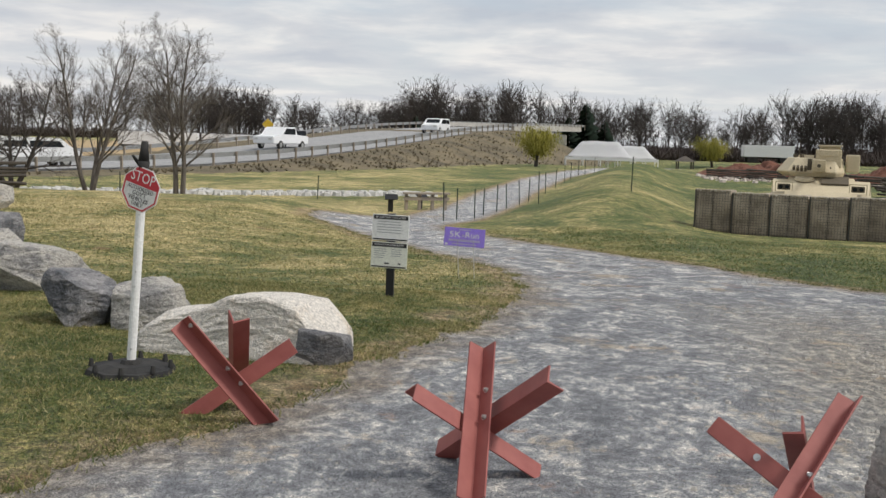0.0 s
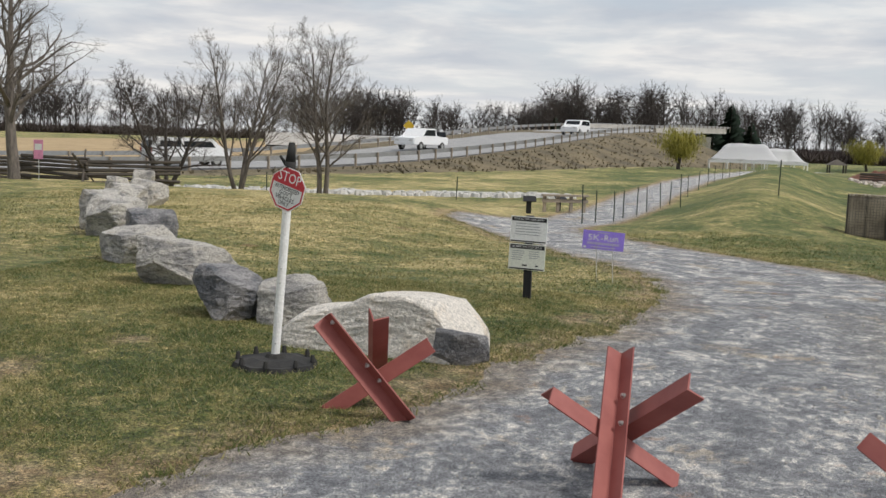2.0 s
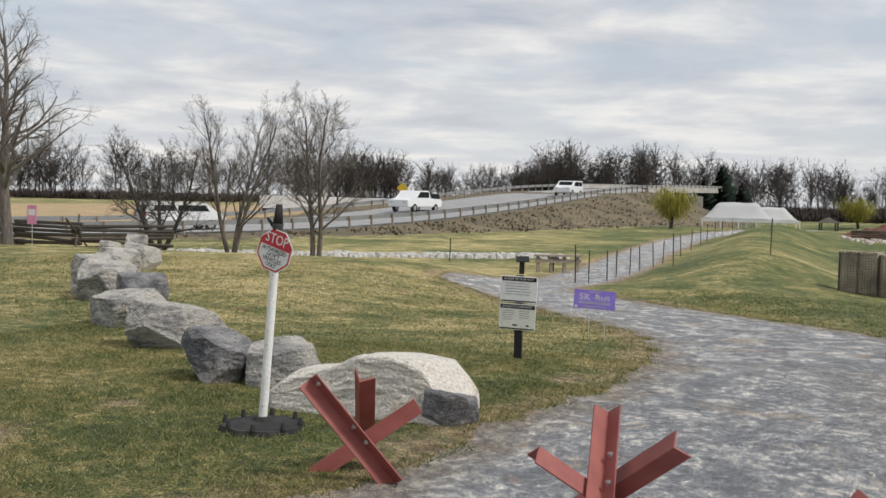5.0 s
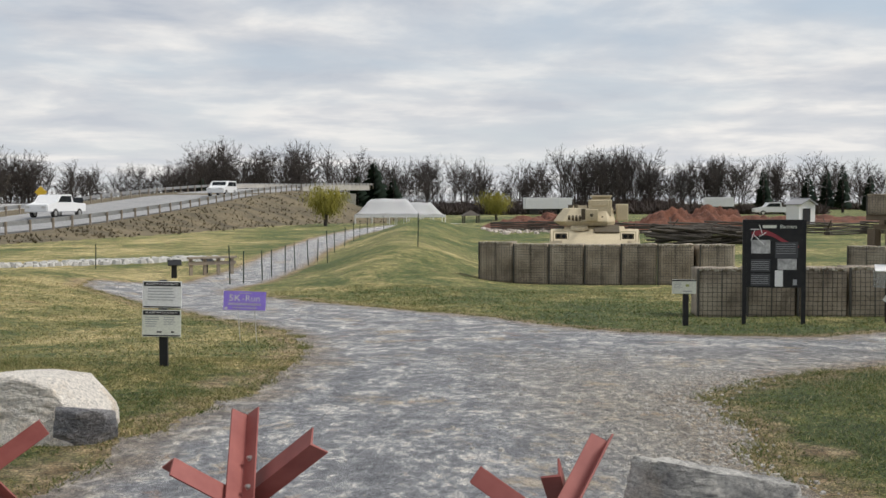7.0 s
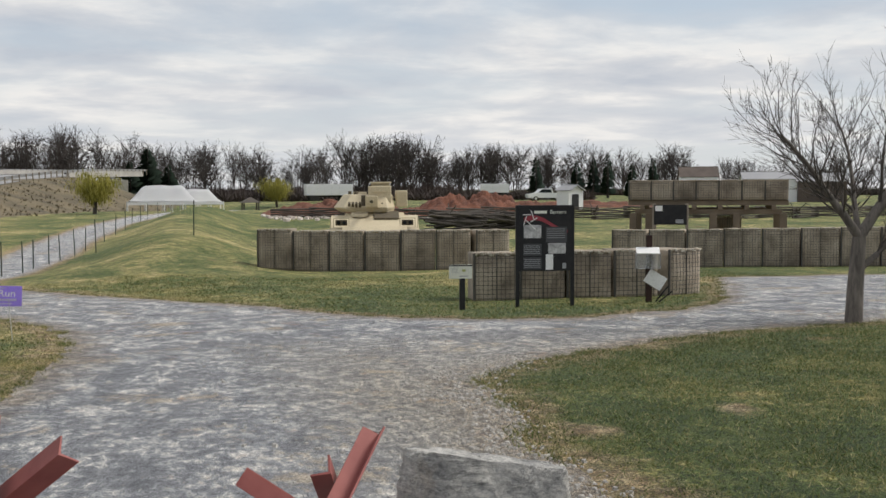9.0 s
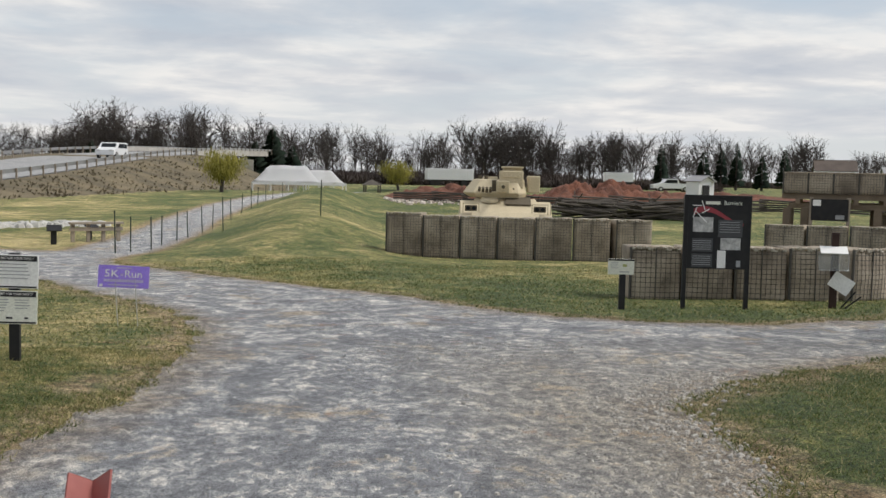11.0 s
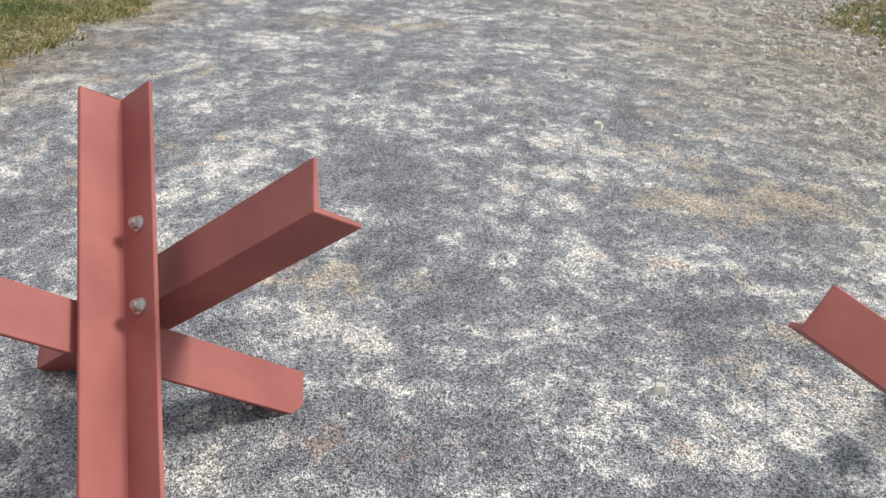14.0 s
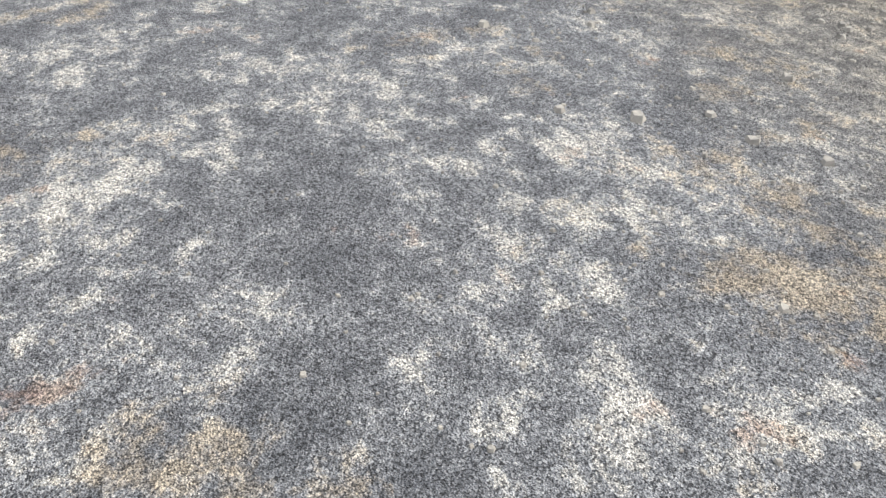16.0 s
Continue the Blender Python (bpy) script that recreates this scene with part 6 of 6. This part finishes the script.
def car(x, y, z, rz, paint, label, profile, glass, w=1.85, kind="car"):
    """A vehicle by its side profile; forward is +x."""
    t = thing(kind, label, "vehicle", pose(x, y, z, 0, 0, rz))
    bm = prism(profile, w)
    bmesh.ops.bevel(bm, geom=bm.edges[:], offset=0.06, segments=2, affect="EDGES")
    part("body", bm, paint, t)
    for poly in glass:
        part("side_window", prism(poly, w + 0.02), CAR_GLASS, t)
    xs = [p[0] for p in profile]
    a, b = min(xs), max(xs)
    L = b - a
    for k in (0.19, 0.80):
        for s in (-1, 1):
            wh = part("wheel", cyl(0.34, 0.34, 0.22, 18, pose(a + L * k, s * (w / 2 - 0.08) + 0.11, 0.34, 90)), BLACK_RUBBER, t)
            part("rim", cyl(0.20, 0.20, 0.24, 14, pose(a + L * k, s * (w / 2 - 0.08) + 0.12, 0.34, 90)), STEEL, wh)
    for s in (-1, 1):
        part("headlight", box(0.06, 0.34, 0.16, pose(b - 0.02, s * (w / 2 - 0.30), 0.80), 0.02), STEEL, t)
        part("tail_light", box(0.06, 0.16, 0.30, pose(a + 0.02, s * (w / 2 - 0.14), 0.95), 0.02), LAMP_RED, t)
    part("rear_window", box(0.05, w * 0.74, 0.42, pose(a + 0.06, 0, 1.33, 0, 8)), CAR_GLASS, t)
    part("windscreen", box(0.05, w * 0.78, 0.50, pose(a + L * 0.70, 0, 1.32, 0, -38)), CAR_GLASS, t)
    return t


SUV = [(-2.3, 0.35), (2.3, 0.35), (2.35, 0.85), (1.25, 1.02), (0.55, 1.62), (-2.1, 1.66), (-2.35, 0.95)]
SUV_G = [[(-2.0, 1.08), (-1.0, 1.08), (-1.0, 1.52), (-1.9, 1.52)], [(-0.92, 1.08), (0.95, 1.08), (0.5, 1.52), (-0.92, 1.52)]]
PICK = [(-2.8, 0.42), (2.8, 0.42), (2.85, 0.98), (1.5, 1.12), (0.9, 1.75), (-0.7, 1.78), (-0.85, 1.12), (-2.85, 1.10)]
PICK_G = [[(-0.62, 1.18), (1.3, 1.18), (0.85, 1.66), (-0.58, 1.66)]]


def on_road(y, across):
    line = offset_line(SMOOTH, across)
    ys = [p[1] for p in line]
    x, z = float(np.interp(y, ys, [p[0] for p in line])), float(np.interp(y, ys, [p[2] for p in line]))
    x2 = float(np.interp(y + 4, ys, [p[0] for p in line]))
    return x, y, z, math.degrees(math.atan2(4, x2 - x))


px_, py_, pz_, pa_ = on_road(108, 3.2)
car(px_, py_, pz_, pa_ + 180, CAR_WHITE, "white sport-utility car coming down from the bridge", SUV, SUV_G)
px_, py_, pz_, pa_ = on_road(80, 6.5)
car(px_, py_, pz_, pa_ + 180, CAR_WHITE, "white pickup truck driving down the highway", PICK, PICK_G, 1.9, "pickup_truck")
px_, py_, pz_, pa_ = on_road(57, 4.0)
VAN = [(-2.6, 0.3), (2.6, 0.3), (2.65, 0.9), (2.0, 1.1), (1.3, 1.72), (-2.5, 1.78), (-2.65, 0.9)]
car(px_, py_, pz_, pa_, CAR_WHITE, "white minivan driving along the highway", VAN, [[(-2.2, 1.18), (-0.8, 1.18), (-0.8, 1.55), (-2.1, 1.55)], [(-0.6, 1.18), (1.5, 1.18), (1.2, 1.55), (-0.6, 1.55)]], 1.95, "minivan")
car(62, 133, gz(62, 133), 170, CAR_WHITE, "white utility vehicle parked near the shed", PICK, PICK_G, 1.8, "pickup_truck")
car(88, 122, gz(88, 122), 165, CAR_SILVER, "silver car parked beyond the rail fence", SUV, SUV_G)


px_, py_, pz_, pa_ = on_road(47, 8.5)
car(px_, py_, pz_, pa_ + 180, simple("dark_car_paint", (0.02, 0.021, 0.024), rough=0.25, bump=0.02), "dark sport-utility car driving along the highway", SUV, SUV_G)


def warning_sign():
    x, y, z, a = on_road(90, 12.8)
    t = thing("warning_sign", "yellow diamond warning sign beside the highway", "sign", pose(x, y, z))
    part("post", box(0.07, 0.05, 1.6, pose(0, 0, 0.8)), STEEL, t)
    part("diamond", box(0.75, 0.03, 0.75, pose(0, -0.05, 1.5, 0, 45), 0.02), YELLOW, t)
    return t


warning_sign()


def banner():
    t = thing("banner_sign", "pink and white upright banner by the rail fence", "sign", pose(-20.0, 27.3, gz(-20.0, 27.3)))
    part("stake", cyl(0.015, 0.015, 1.0, 8), STEEL, t)
    b = panel(t, "panel", 0.34, 0.62, 0.01, PINK, pose(0, -0.02, 1.0), 0.002)
    panel(b, "white_field", 0.26, 0.20, 0.002, SIGN_WHITE, pose(0, -0.007, 0.08), 0.0)
    return t


banner()

# ---- grass, chips and litter of the ground ----


def lawn_blades():
    """Short mown blades, densest near the walk."""
    rng = np.random.default_rng(5)
    sets = []
    for (x0, x1, y0, y1), n, hgt, wid in (((-7, 0.3, 1.5, 9), 250000, 0.030, 0.0042), ((2.6, 10, 0.5, 9.5), 190000, 0.030, 0.0042), ((-16, 3, 9, 24), 90000, 0.040, 0.009), ((1, 16, 9.5, 24), 70000, 0.040, 0.009)):
        x, y = rng.uniform(x0, x1, n), rng.uniform(y0, y1, n)
        clump = np.sin(x * 3.1 + 1.3 * np.sin(y * 2.3)) * np.sin(y * 2.7 + np.sin(x * 1.9))
        keep = ~on_gravel(x, y) & (rng.random(n) < (0.62 + 0.38 * clump) * np.clip(scuffed(x, y) * 1.3 - 0.5, 0.06, 1.0))
        x, y = x[keep], y[keep]
        sets.append((x, y, hgt * rng.uniform(0.45, 1.3, len(x)), wid * rng.uniform(0.6, 1.3, len(x))))
    # longer tufts along the edge of the gravel
    ex, ey = [], []
    for (ax, ay), (bx, by) in zip(EDGE, EDGE[1:] + EDGE[:1]):
        if max(ay, by) < 26 and min(ay, by) > -1 and max(abs(ax), abs(bx)) < 16:
            m = int(math.hypot(bx - ax, by - ay) * 420)
            t = rng.random(m)
            ex.append(ax + (bx - ax) * t + rng.normal(0, 0.055, m))
            ey.append(ay + (by - ay) * t + rng.normal(0, 0.055, m))
    ex, ey = np.concatenate(ex), np.concatenate(ey)
    lump = np.sin(ex * 6.3 + 2 * np.sin(ey * 3.7)) + np.sin(ey * 7.9)
    keep = rng.random(len(ex)) < np.clip(0.35 + 0.4 * lump, 0.05, 1)
    ex, ey = ex[keep], ey[keep]
    sets.append((ex, ey, 0.036 * rng.uniform(0.4, 1.4, len(ex)), 0.005 * rng.uniform(0.6, 1.3, len(ex))))
    X, Y = np.concatenate([s[0] for s in sets]), np.concatenate([s[1] for s in sets])
    H, W = np.concatenate([s[2] for s in sets]), np.concatenate([s[3] for s in sets])
    n = len(X)
    Z = ground(X, Y) - 0.004
    a = rng.uniform(0, 2 * np.pi, n)
    lx, ly = rng.normal(0, 0.95, n) * H, rng.normal(0, 0.95, n) * H
    v = np.empty((n, 3, 3))
    v[:, 0] = np.stack([X - np.cos(a) * W, Y - np.sin(a) * W, Z], 1)
    v[:, 1] = np.stack([X + np.cos(a) * W, Y + np.sin(a) * W, Z], 1)
    v[:, 2] = np.stack([X + lx, Y + ly, Z + H], 1)
    me = triangles("grass", v.reshape(-1, 3), np.arange(n * 3).reshape(-1, 3), BLADES)
    return tagged(new("grass", me), "short mown grass blades, green mixed with straw", "grass", kind="stuff")


lawn_blades()
rc = random.Random(21)
chips = []
while len(chips) < 7600:
    x, y = rc.uniform(-1.9, 4.2), 0.6 + 9 * rc.random() ** 1.4
    side = max(0.0, min(1.0, (x - 0.9) / 1.6))
    if rc.random() < 0.16 + 0.84 * side and bool(on_gravel(np.array([x]), np.array([y]))[0]):
        chips.append((x, y, rc.choice((0.004, 0.005, 0.006, 0.008)) * (1.0 if rc.random() > 0.18 * side else rc.uniform(1.6, 3.2))))
margin = [p for p in EDGE if 2.4 < p[0] < 4.6 and 1.5 < p[1] < 8.5]
for _ in range(1500):
    ex, ey = rc.choice(margin)
    chips.append((ex - abs(rc.gauss(0, 0.33)) + rc.uniform(-0.05, 0.12), ey + rc.gauss(0.08, 0.2), rc.choice((0.006, 0.008, 0.010, 0.012, 0.016, 0.022))))
chips.append((0.97, 2.54, 0.022))
stones("stone_chips", "loose pale stone chips scattered over the gravel", chips, STONE_CHIP, 8)
